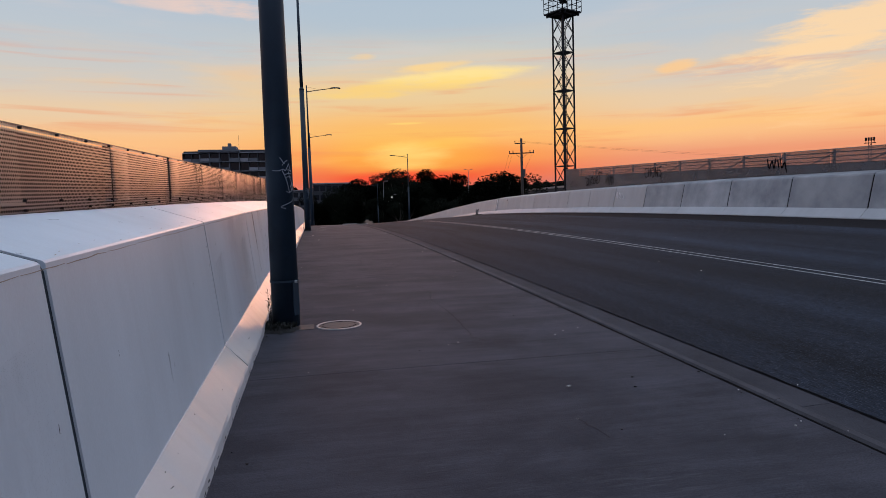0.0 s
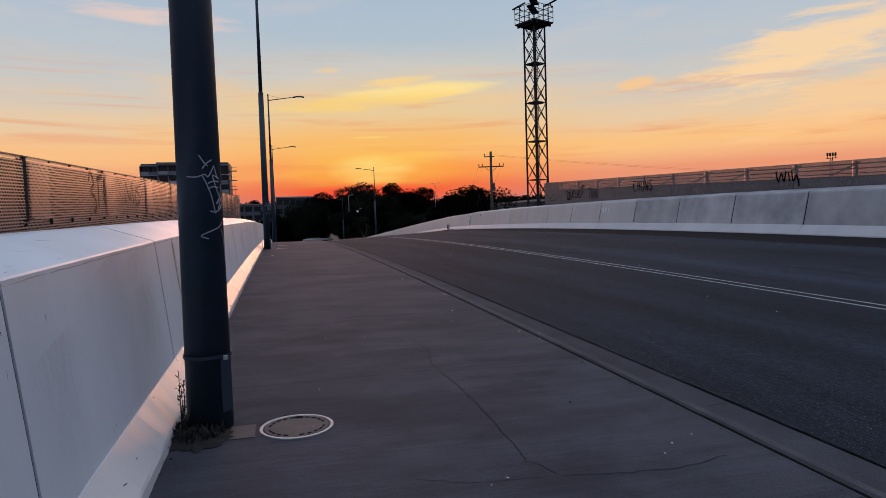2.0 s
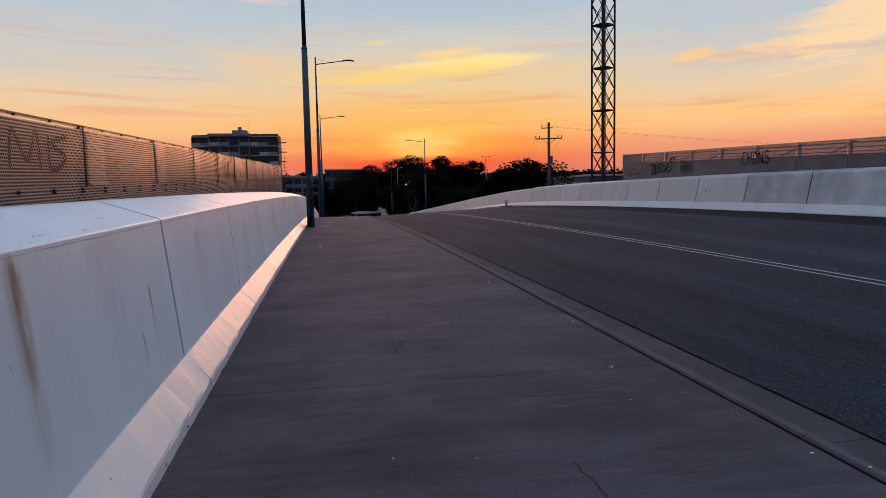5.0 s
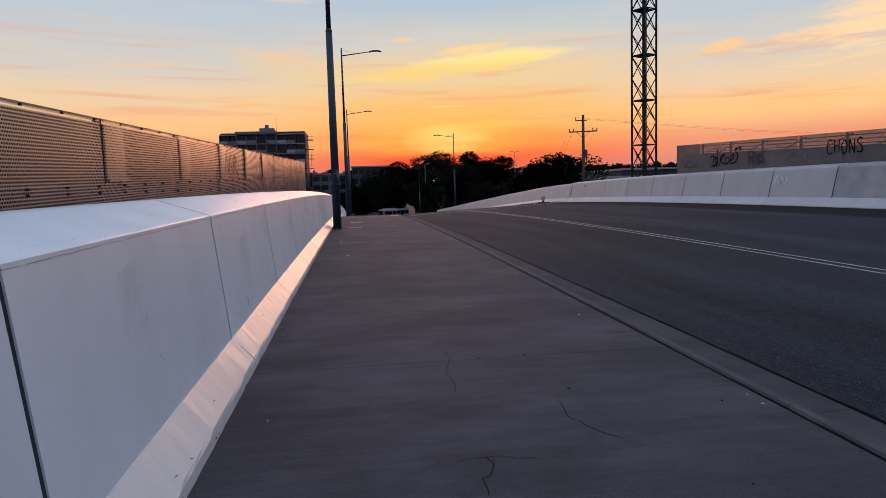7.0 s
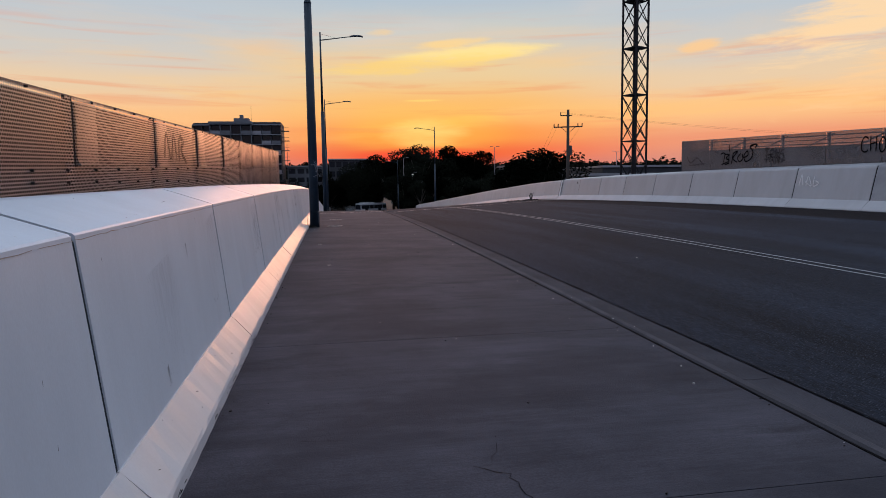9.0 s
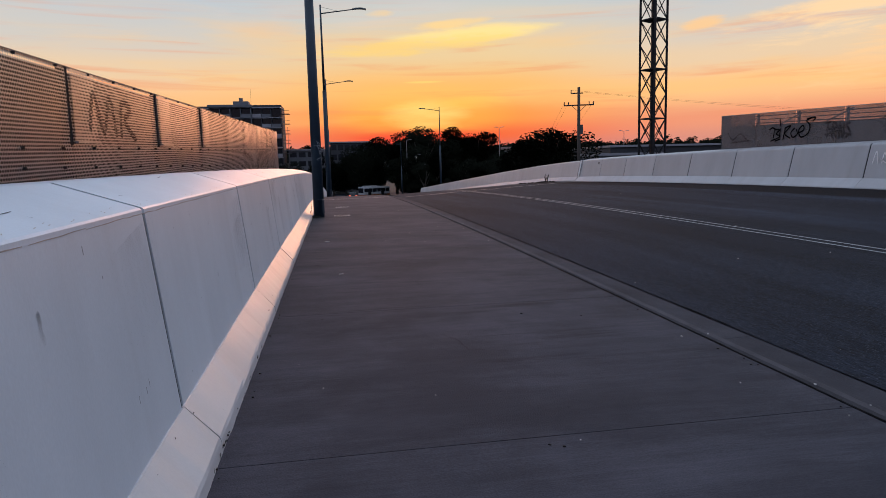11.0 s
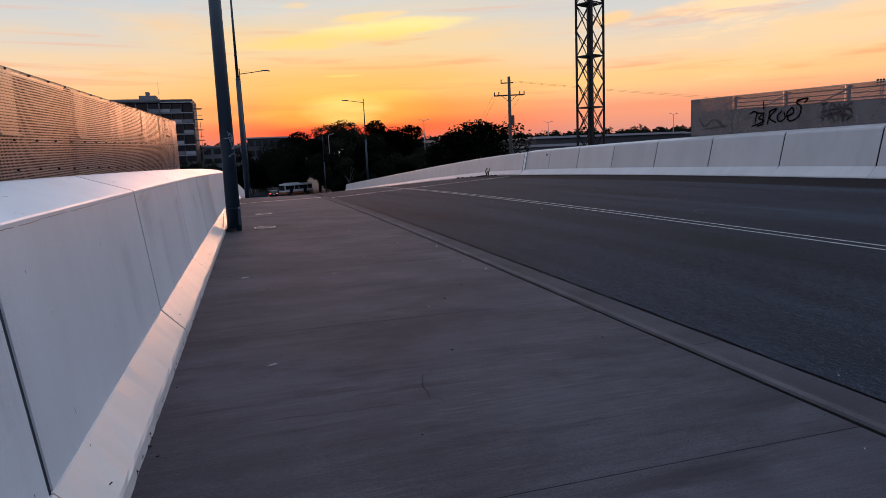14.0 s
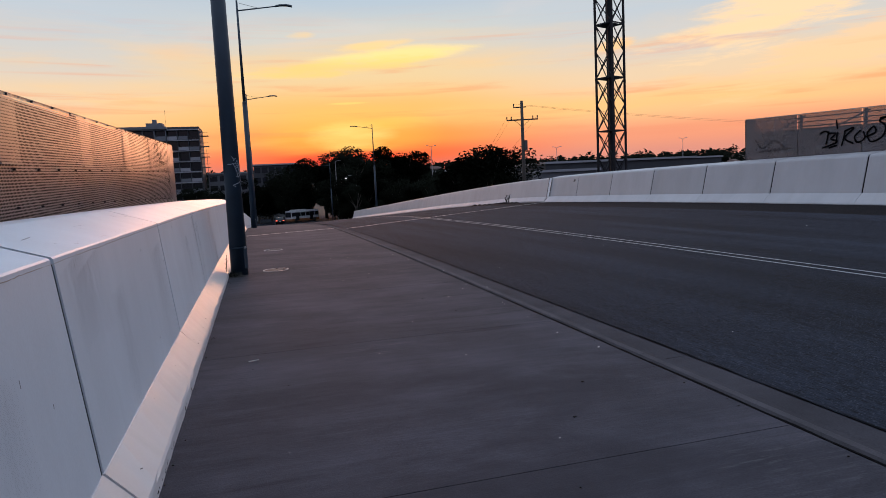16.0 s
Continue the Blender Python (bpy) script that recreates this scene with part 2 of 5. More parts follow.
def wheel_bands(m, depth):
    """Long lighter and darker bands worn along the lanes by traffic."""
    n, l = m.node_tree.nodes, m.node_tree.links
    b = n["Principled BSDF"]
    tc = n.new("ShaderNodeTexCoord")
    mp = n.new("ShaderNodeMapping")
    mp.inputs["Scale"].default_value = (1.0, 0.018, 1)
    l.new(tc.outputs["Object"], mp.inputs[0])
    t = n.new("ShaderNodeTexNoise")
    t.inputs["Scale"].default_value, t.inputs["Detail"].default_value = 0.9, 4
    l.new(mp.outputs[0], t.inputs["Vector"])
    r = n.new("ShaderNodeMapRange")
    r.inputs[1].default_value, r.inputs[2].default_value, r.inputs[3].default_value, r.inputs[4].default_value = 0.36, 0.64, 1 - depth, 1 + depth
    l.new(t.outputs[0], r.inputs[0])
    k = n.new("ShaderNodeMix")
    k.data_type, k.blend_type = "RGBA", "MULTIPLY"
    k.inputs[0].default_value = 1
    l.new(b.inputs["Base Color"].links[0].from_socket, k.inputs[6])
    l.new(r.outputs[0], k.inputs[7])
    l.new(k.outputs[2], b.inputs["Base Color"])


def stain(name, base, strength):
    """A thin soft-edged stain: strongest at its top and middle, broken up by noise, fading out below."""
    m = bpy.data.materials.new(name)
    m.use_nodes = True
    n, l = m.node_tree.nodes, m.node_tree.links
    b = n["Principled BSDF"]
    b.inputs["Base Color"].default_value, b.inputs["Roughness"].default_value = (*base, 1), 0.6
    tc = n.new("ShaderNodeTexCoord")
    sep = n.new("ShaderNodeSeparateXYZ")
    l.new(tc.outputs["Generated"], sep.inputs[0])

    def calc(op, a, c, d=0.0):
        q = n.new("ShaderNodeMath")
        q.operation, q.use_clamp = op, True
        for k, v in enumerate((a, c, d)):
            if isinstance(v, float):
                q.inputs[k].default_value = v
            else:
                l.new(v, q.inputs[k])
        return q.outputs[0]

    u, v = sep.outputs[1], sep.outputs[2]
    across = calc("MULTIPLY", calc("MULTIPLY", u, calc("SUBTRACT", 1.0, u)), 3.6)
    down = calc("MULTIPLY", calc("POWER", v, 0.8), calc("MULTIPLY", calc("SUBTRACT", 1.0, v), 9.0))
    mp = n.new("ShaderNodeMapping")
    mp.inputs["Scale"].default_value = (1, 14, 3)
    l.new(tc.outputs["Object"], mp.inputs[0])
    t = n.new("ShaderNodeTexNoise")
    t.inputs["Scale"].default_value, t.inputs["Detail"].default_value = 1.6, 6
    l.new(mp.outputs[0], t.inputs["Vector"])
    ragged = calc("MULTIPLY_ADD", t.outputs[0], 2.4, -0.5)
    l.new(calc("MULTIPLY", calc("MULTIPLY", calc("MULTIPLY", across, across), down), calc("MULTIPLY", ragged, strength)), b.inputs["Alpha"])
    return m


def streaked_paint(name, base, streak=0.25, rough=0.38):
    """White-painted concrete with faint vertical run marks and patchy grime."""
    m = material(name, base, rough, 0, 0.08, 0.9, 0.03, 90, 0.06, stretch=(1, 1.4, 0.6), per=0.05)
    n, l = m.node_tree.nodes, m.node_tree.links
    b = n["Principled BSDF"]
    src = b.inputs["Base Color"].links[0].from_socket
    tc = n.new("ShaderNodeTexCoord")
    mp = n.new("ShaderNodeMapping")
    mp.inputs["Scale"].default_value = (1, 5.0, 0.35)
    l.new(tc.outputs["Object"], mp.inputs[0])
    t = n.new("ShaderNodeTexNoise")
    t.inputs["Scale"].default_value, t.inputs["Detail"].default_value = 1.1, 5
    l.new(mp.outputs[0], t.inputs["Vector"])
    r = n.new("ShaderNodeMapRange")
    r.inputs[1].default_value, r.inputs[2].default_value, r.inputs[3].default_value, r.inputs[4].default_value = 0.56, 0.8, 0.0, streak
    l.new(t.outputs[0], r.inputs[0])
    k = n.new("ShaderNodeMix")
    k.data_type = "RGBA"
    k.inputs[7].default_value = (0.36, 0.33, 0.30, 1)
    l.new(r.outputs[0], k.inputs[0])
    l.new(src, k.inputs[6])
    l.new(k.outputs[2], b.inputs["Base Color"])
    return m


def perforated(name, base, open_share, pitch=0.022, metal=0.5, rough=0.34, spec=0.5):
    """Punched metal sheet: staggered round-ended holes cut right through it."""
    m = material(name, base, rough, metal, 0.18, 0.9, 0.05, 40, 0.05, per=0.08, spec=spec)
    n, l = m.node_tree.nodes, m.node_tree.links
    b = n["Principled BSDF"]
    tc = n.new("ShaderNodeTexCoord")
    sep = n.new("ShaderNodeSeparateXYZ")
    l.new(tc.outputs["Object"], sep.inputs[0])

    def mth(op, a, b_=None):
        q = n.new("ShaderNodeMath")
        q.operation = op
        for i, v in enumerate((a, b_)):
            if v is None:
                continue
            if isinstance(v, (int, float)):
                q.inputs[i].default_value = v
            else:
                l.new(v, q.inputs[i])
        return q.outputs[0]

    # rows follow the slope of the fence top
    v = mth("DIVIDE", mth("SUBTRACT", sep.outputs[2], mth("MULTIPLY", sep.outputs[1], 0.0288)), pitch)
    row = mth("FLOOR", v)
    u = mth("ADD", mth("DIVIDE", sep.outputs[1], pitch * 1.25), mth("MULTIPLY", mth("MODULO", row, 2.0), 0.5))
    du = mth("SUBTRACT", mth("FRACT", u), 0.5)
    dv = mth("SUBTRACT", mth("FRACT", v), 0.5)
    q = mth("ADD", mth("POWER", mth("ABSOLUTE", mth("DIVIDE", du, 0.46)), 2.0), mth("POWER", mth("ABSOLUTE", mth("DIVIDE", dv, 0.38)), 2.0))
    hole = mth("MULTIPLY", mth("LESS_THAN", q, 1.0), open_share)
    l.new(mth("SUBTRACT", 1.0, hole), b.inputs["Alpha"])
    return m


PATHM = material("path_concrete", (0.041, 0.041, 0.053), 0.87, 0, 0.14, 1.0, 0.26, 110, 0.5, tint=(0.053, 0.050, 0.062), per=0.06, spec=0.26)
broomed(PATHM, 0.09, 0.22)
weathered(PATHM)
PATH_JOINT = material("joint_shadow_sealant", (0.006, 0.006, 0.007), 0.95, spec=0.03)
SEALANT = material("blue_grey_joint_sealant", (0.042, 0.050, 0.062), 0.9, spec=0.1)
KERBM = material("kerb_concrete", (0.080, 0.075, 0.082), 0.9, 0, 0.25, 1.8, 0.2, 140, 0.3, per=0.05, spec=0.12)
GUTTER = material("stained_gutter_concrete", (0.052, 0.050, 0.058), 0.9, 0, 0.28, 1.4, 0.25, 120, 0.3, per=0.05, spec=0.12)
ASPHALT = material("road_asphalt", (0.0055, 0.0088, 0.0155), 0.94, 0, 0.42, 0.7, 0.95, 60, 1.0, stretch=(1.9, 0.16, 1), tint=(0.0125, 0.0175, 0.028), spec=0.20)
add_aggregate(ASPHALT, 70, 0.40, (0.060, 0.073, 0.096))
wheel_bands(ASPHALT, 0.30)
# darker tone for the strip beyond x = 13.6
SHOULDER = material("darker_shoulder_asphalt", (0.008, 0.008, 0.010), 0.9, 0, 0.25, 0.5, 0.5, 95, 0.6, stretch=(1.5, 0.3, 1), spec=0.12)
# same white paint: blue skylight tinted into the wall, pink sunset into the foot
WHITE = streaked_paint("sky_tinted_white_concrete", (0.665, 0.70, 0.745), 0.09)
SKIRT = streaked_paint("sunset_tinted_white_skirt", (0.66, 0.62, 0.61), 0.18, 0.32)
# right barrier whites: the side's dimmer light is put into the base colour
WHITE_R = streaked_paint("dimmed_streaked_white_concrete", (0.44, 0.445, 0.46), 0.25, 0.5)
SKIRT_R = streaked_paint("dimmed_streaked_white_foot", (0.47, 0.47, 0.48), 0.15, 0.5)
SPRAY_B = material("bright_white_spray", (0.85, 0.85, 0.87), 0.6)
# blotchy paint, also darkened in colour for the weaker light on the near panels
BLOTCHED = material("dimmed_repainted_white_concrete", (0.20, 0.215, 0.24), 0.6, 0, 0.06, 0.6, 0.04, 60, 0.05, tint=(0.46, 0.46, 0.47), per=0.2)
LINE = material("worn_white_road_paint", (0.27, 0.28, 0.29), 0.6, 0, 0.35, 6, 0.35, 80, 0.1)
POLEM = material("dark_blue_grey_pole_paint", (0.014, 0.030, 0.049), 0.5, 0.0, 0.2, 3, 0.06, 80, 0.03, spec=0.42)
FITTING = material("galvanised_steel", (0.42, 0.43, 0.44), 0.4, 0.85, 0.15, 5, 0.05, 60, 0.05)
STEEL = material("dark_lattice_steel", (0.022, 0.022, 0.025), 0.65, 0.2, 0.2, 3, 0.1, 60, 0.05, spec=0.2)
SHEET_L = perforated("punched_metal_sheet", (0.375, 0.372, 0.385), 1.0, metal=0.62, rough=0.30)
SHEET_R = perforated("punched_metal_sheet_fine", (0.13, 0.13, 0.143), 0.34, 0.02, 0.25, 0.5)
SHEET_U = perforated("punched_metal_sheet_open", (0.13, 0.13, 0.143), 0.62, 0.02, 0.25, 0.5)
FLAPM = perforated("punched_cover_strip", (0.41, 0.405, 0.415), 1.0, metal=0.62, rough=0.30)
BACKING = material("near_black_screen_parts", (0.012, 0.011, 0.012), 0.9, 0.0)
BACK_R = material("pale_grey_backing_sheet", (0.17, 0.163, 0.162), 0.6, 0.2, 0.25, 1.2, 0.05, 30, 0.03, per=0.15)
FRAME_M = material("fence_frame_steel", (0.11, 0.105, 0.105), 0.5, 0.6)
SPRAY_K = material("black_spray_paint", (0.006, 0.006, 0.007), 0.9, spec=0.03)
SPRAY_W = material("pale_spray_paint", (0.26, 0.29, 0.33), 0.5)
CRACK = material("dark_crack", (0.014, 0.013, 0.015), 0.95, spec=0.05)
COVER = material("cast_iron_cover_infill", (0.060, 0.058, 0.058), 0.7, 0.1, 0.2, 9, 0.2, 150, 0.3)
RIM = material("worn_bright_steel_rim", (0.42, 0.42, 0.42), 0.5, 0.5, 0.2, 20, 0.1, 90, 0.1)
WEED = material("dry_weed_leaf", (0.009, 0.010, 0.006), 0.7, 0, 0.3, 8, 0.2, 40, 0)
WORN = material("worn_brown_edge", (0.40, 0.34, 0.29), 0.8)
DIRT = material("damp_dirt", (0.012, 0.010, 0.009), 0.95, 0, 0.4, 12, 0.4, 90, 0.6)
SPECK = material("pale_litter", (0.6, 0.58, 0.54), 0.7)
RUST = stain("rust_stain", (0.36, 0.20, 0.08), 0.75)
GRIME = stain("grey_grime", (0.20, 0.21, 0.23), 0.16)
DRIP = stain("dark_drip", (0.10, 0.095, 0.09), 0.75)
GROUNDM = material("suburban_ground", (0.02, 0.022, 0.016), 0.9, 0, 0.4, 0.03, 0.3, 1.2, 0.2)
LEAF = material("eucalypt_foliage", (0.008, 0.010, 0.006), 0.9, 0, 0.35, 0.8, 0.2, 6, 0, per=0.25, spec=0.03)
BARK = material("eucalypt_bark", (0.09, 0.075, 0.06), 0.85, 0, 0.3, 2, 0.2, 20, 0.3)
WALL_W = material("pale_render", (0.17, 0.175, 0.19), 0.8, 0, 0.1, 0.5, 0.05, 8, 0.05)
WALL_D = material("charcoal_cladding", (0.05, 0.052, 0.058), 0.7, 0, 0.15, 0.5, 0.05, 8, 0.05)
GLASS = material("dark_window_glass", (0.012, 0.014, 0.018), 0.08, 0, 0.1, 0.5, 0, 8, 0)
ROOF_P = material("pale_metal_roof", (0.34, 0.34, 0.36), 0.45, 0.3, 0.1, 0.2, 0.05, 4, 0.05, per=0.15)
ROOF_T = material("tiled_roof", (0.10, 0.055, 0.045), 0.8, 0, 0.2, 0.4, 0.1, 5, 0.1, per=0.4)
BRICK = material("far_house_wall", (0.15, 0.12, 0.10), 0.85, 0, 0.2, 0.4, 0.1, 5, 0.1, per=0.4)
YELLOW = material("yellow_sign_panel", (0.55, 0.36, 0.04), 0.5)
CARP = material("black_car_paint", (0.012, 0.012, 0.014), 0.12, 0.2, 0.1, 2, 0, 10, 0)
CARW = material("silver_car_paint", (0.5, 0.5, 0.5), 0.2, 0.4, 0.05, 2, 0, 10, 0)
RUBBER = material("tyre_rubber", (0.015, 0.015, 0.015), 0.85)
BUSW = material("white_bus_paint", (0.55, 0.55, 0.56), 0.35)
BUSO = material("orange_bus_stripe", (0.25, 0.09, 0.03), 0.4)
WOOD = material("weathered_pole_timber", (0.06, 0.05, 0.042), 0.85, 0, 0.25, 2, 0.2, 30, 0.3, stretch=(3, 3, 0.4))


def lit(name, colour, power):
    m = bpy.data.materials.new(name)
    m.use_nodes = True
    b = m.node_tree.nodes["Principled BSDF"]
    b.inputs["Base Color"].default_value = (*colour, 1)
    b.inputs["Emission Color"].default_value, b.inputs["Emission Strength"].default_value = (*colour, 1), power
    return m


TAIL_ON = lit("lit_tail_lamp", (1.0, 0.12, 0.06), 1.6)
STREET_ON = lit("lit_street_lantern", (1.0, 0.9, 0.75), 4.0)


# ---------------------------------------------------------------- mesh helpers
def fall(x, y):
    """Height of the deck at its left edge line: a long crest, then past the skewed joint the fall to street level."""
    ys = 43 + 0.47 * x
    q = min(y, ys)
    z = 0.0222 * q - 0.00042 * q * q - 0.04
    if y > ys:
        s0 = 0.00084 * ys - 0.0222
        run = (0.05 - s0) / 0.0031
        d = min(y - ys, run)
        z -= s0 * d + 0.00155 * d * d + 0.05 * max(0.0, y - ys - run)
    return max(z, STREET)


def G(y):
    return fall(1.0, y)


STREET = -6.75
ROAD_X0, ROAD_X1 = 4.13, 15.5


def road_z(x, y):
    fade = min(1.0, max(0.0, (150 - y) / 80))
    return fall(x, y) - 0.055 + 0.0405 * (x - ROAD_X0) * fade


def mesh_ob(name, bm, mat, parent=None, label="", smooth=False):
    bmesh.ops.recalc_face_normals(bm, faces=bm.faces)
    me = bpy.data.meshes.new(name)
    bm.to_mesh(me)
    bm.free()
    mats = mat if isinstance(mat, (list, tuple)) else [mat]
    for q in mats:
        me.materials.append(q)
    if smooth:
        for p in me.polygons:
            p.use_smooth = True
    ob = new(name, me)
    if parent:
        ob.parent = parent
    if label:
        ob["label"] = label
    return ob


part = mesh_ob


def empty(name, at=(0, 0, 0), rz=0.0, label="", category="", group="", kind=""):
    ob = new(name)
    ob.empty_display_size = 0.2
    ob.matrix_world = pose(*at, 0, 0, rz)
    return tagged(ob, label, category, group, kind)


def box(bm, c, s, rot=None, bevel=0.0, mat=0):
    m = Matrix.LocRotScale(c, rot or Euler((0, 0, 0)), s)
    vs = bmesh.ops.create_cube(bm, size=1, matrix=m)["verts"]
    fs = {f for v in vs for f in v.link_faces}
    for f in fs:
        f.material_index = mat
    if bevel:
        es = list({e for v in vs for e in v.link_edges})
        bmesh.ops.bevel(bm, geom=es, offset=bevel, segments=2, affect="EDGES", profile=0.5)
    return bm


def rod(bm, a, b, r0, r1=None, seg=10, caps=True):
    a, b = Vector(a), Vector(b)
    d = b - a
    m = Matrix.Translation((a + b) / 2) @ d.to_track_quat("Z", "Y").to_matrix().to_4x4()
    bmesh.ops.create_cone(bm, cap_ends=caps, segments=seg, radius1=r0, radius2=r0 if r1 is None else r1, depth=d.length, matrix=m)
    return bm


def bar(bm, a, b, w, h=None):
    """A square bar between two points."""
    a, b = Vector(a), Vector(b)
    d = b - a
    m = Matrix.Translation((a + b) / 2) @ d.to_track_quat("Z", "Y").to_matrix().to_4x4() @ Matrix.Diagonal((w, h or w, d.length, 1))
    bmesh.ops.create_cube(bm, size=1, matrix=m)
    return bm


def sweep(bm, profile, y0, y1, step, zfun, closed=True, wob=0.0, rng=None):
    """Draws a cross-section of (x, height) along the road, on the height zfun(x, y)."""
    n = max(1, round((y1 - y0) / step))
    rows = []
    for i in range(n + 1):
        y = y0 + (y1 - y0) * i / n
        row = []
        for x, h in profile:
            j = (rng.uniform(-wob, wob) if rng else 0.0)
            row.append(bm.verts.new((x + j * 0.4, y, zfun(x, y) + h + j * 0.3)))
        rows.append(row)
    k = len(profile)
    for r0, r1 in zip(rows, rows[1:]):
        for i in range(k if closed else k - 1):
            bm.faces.new((r0[i], r0[(i + 1) % k], r1[(i + 1) % k], r1[i]))
    if closed:
        bm.faces.new(rows[0])
        bm.faces.new(list(reversed(rows[-1])))
    return bm


def ribbon(bm, pts, width, normal, taper=True):
    """A flat painted stroke through points, facing along normal."""
    pts = [Vector(p) for p in pts]
    left, right = [], []
    for i, p in enumerate(pts):
        d = (pts[min(i + 1, len(pts) - 1)] - pts[max(i - 1, 0)]).normalized()
        nrm = normal(p) if callable(normal) else Vector(normal)
        s = d.cross(nrm).normalized()
        w = width * (0.6 if taper and i in (0, len(pts) - 1) else 1.0) / 2
        left.append(bm.verts.new(p + s * w))
        right.append(bm.verts.new(p - s * w))
    for i in range(len(pts) - 1):
        bm.faces.new((left[i], right[i], right[i + 1], left[i + 1]))
    return bm


def curve_through(points, n=6):
    """Catmull-Rom through 2D points."""
    out = []
    P = [Vector((*p, 0)) for p in points]
    P = [P[0]] + P + [P[-1]]
    for i in range(1, len(P) - 2):
        a, b, c, d = P[i - 1], P[i], P[i + 1], P[i + 2]
        for k in range(n):
            t = k / n
            q = 0.5 * (2 * b + (c - a) * t + (2 * a - 5 * b + 4 * c - d) * t * t + (3 * b - a - 3 * c + d) * t ** 3)
            out.append((q.x, q.y))
    out.append((P[-2].x, P[-2].y))
    return out


# ---------------------------------------------------------------- ground and road
def far_rise(x, y):
    """Height of the far slope above the street."""
    if y < 0:
        return 0.0
    return max(0.0, min(1.0, (math.hypot(x, y) - 350) / 450)) * (20 + 3 * math.sin(x * 0.004 + 1))


def ground_sheet():
    bm = bmesh.new()
    xs = [-3000, -900, -600, -450, -300, -120, -60, -30, -12, -2, 18, 30, 60, 120, 200, 300, 400, 500, 620, 760, 900, 3000]
    ys = [-900, -200, -60, 0, 60, 120, 185, 260, 340, 420, 500, 600, 700, 800, 1100, 1600, 4000]
    v = {}
    for i, x in enumerate(xs):
        for j, y in enumerate(ys):
            rise = far_rise(x, y)
            v[i, j] = bm.verts.new((x, y, STREET - 0.05 + rise))
    for i in range(len(xs) - 1):
        for j in range(len(ys) - 1):
            bm.faces.new((v[i, j], v[i + 1, j], v[i + 1, j + 1], v[i, j + 1]))
    tagged(part("ground", bm, GROUNDM), "dark grassy suburban ground below the bridge", "ground", kind="structure")


def deck():
    """The bridge deck and its approach bank, under the path and the road."""
    bm = bmesh.new()
    prof = [(-0.85, -0.35), (17.2, 0.0), (17.2, -1.3), (-0.85, -1.3)]
    sweep(bm, prof, -40, 184, 2.0, lambda x, y: fall(x, y))
    tagged(part("bridge_deck", bm, KERBM), "grey concrete deck of the road bridge", "bridge deck", kind="structure")
    bm = bmesh.new()
    n = 36
    rows = []
    for i in range(n + 1):
        y = 52 + (184 - 52) * i / n
        z = G(y) - 1.25
        rows.append([bm.verts.new(p) for p in ((-0.6, y, z), (17.0, y, z), (17.0, y, min(z - 0.01, STREET - 0.2)), (-0.6, y, min(z - 0.01, STREET - 0.2)))])
    for a, b in zip(rows, rows[1:]):
        for k in range(4):
            bm.faces.new((a[k], a[(k + 1) % 4], b[(k + 1) % 4], b[k]))
    bm.faces.new(rows[0])
    tagged(part("approach_bank", bm, DIRT), "retained bank carrying the road down to street level", "embankment", kind="structure")


def footpath():
    root = empty("footpath", label="dark grey broom-finished concrete footpath with hairline cracks", category="footpath", kind="structure")
    edge = [-12.6 + 3.1 * k for k in range(52)]
    for i, (a, b) in enumerate(zip(edge, edge[1:])):
        bm = bmesh.new()
        g = 0.003
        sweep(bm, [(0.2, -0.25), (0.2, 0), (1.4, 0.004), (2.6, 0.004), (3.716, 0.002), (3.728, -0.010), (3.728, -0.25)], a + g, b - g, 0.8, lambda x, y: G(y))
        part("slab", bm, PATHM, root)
    bm = bmesh.new()
    sweep(bm, [(0.2, -0.3), (0.2, -0.012), (3.727, -0.014), (3.730, -0.10), (4.23, -0.085), (4.23, -0.14), (3.75, -0.3)], -12.4, 145, 1.5, lambda x, y: G(y))
    part("joint_filler", bm, PATH_JOINT, root, "dark sealant in the slab joints")
    # flush black strip: shade and dirt of the open kerb joint put into colour
    bm = bmesh.new()
    rng = random.Random(23)
    sweep(bm, [(3.720, 0.0045), (3.735, 0.0015), (3.754, -0.004)], -12.4, 145, 0.22, lambda x, y: G(y), closed=False, wob=0.006, rng=rng)
    part("kerb_joint", bm, PATH_JOINT, root, "black strip for the dirt and shade in the joint between path and kerb")
    return root


def kerb():
    root = empty("kerb", label="low concrete kerb with a shallow gutter", category="kerb", kind="structure")
    edge = [-11.0 + 3.1 * k for k in range(52)]
    for a, b in zip(edge, edge[1:]):
        bm = bmesh.new()
        prof = [(3.754, -0.25), (3.754, -0.012), (3.770, 0.010), (3.806, 0.016), (3.826, 0.008), (3.842, -0.022), (3.853, -0.036), (3.853, -0.25)]
        sweep(bm, prof, a + 0.003, b - 0.003, 0.8, lambda x, y: G(y))
        part("kerb_unit", bm, KERBM, root)
        bm = bmesh.new()
        sweep(bm, [(3.855, -0.25), (3.855, -0.038), (4.0, -0.056), (4.205, -0.050), (4.205, -0.25)], a + 0.003, b - 0.003, 0.8, lambda x, y: G(y))
        part("gutter_pan", bm, GUTTER, root, "darker stained gutter strip")
    return root


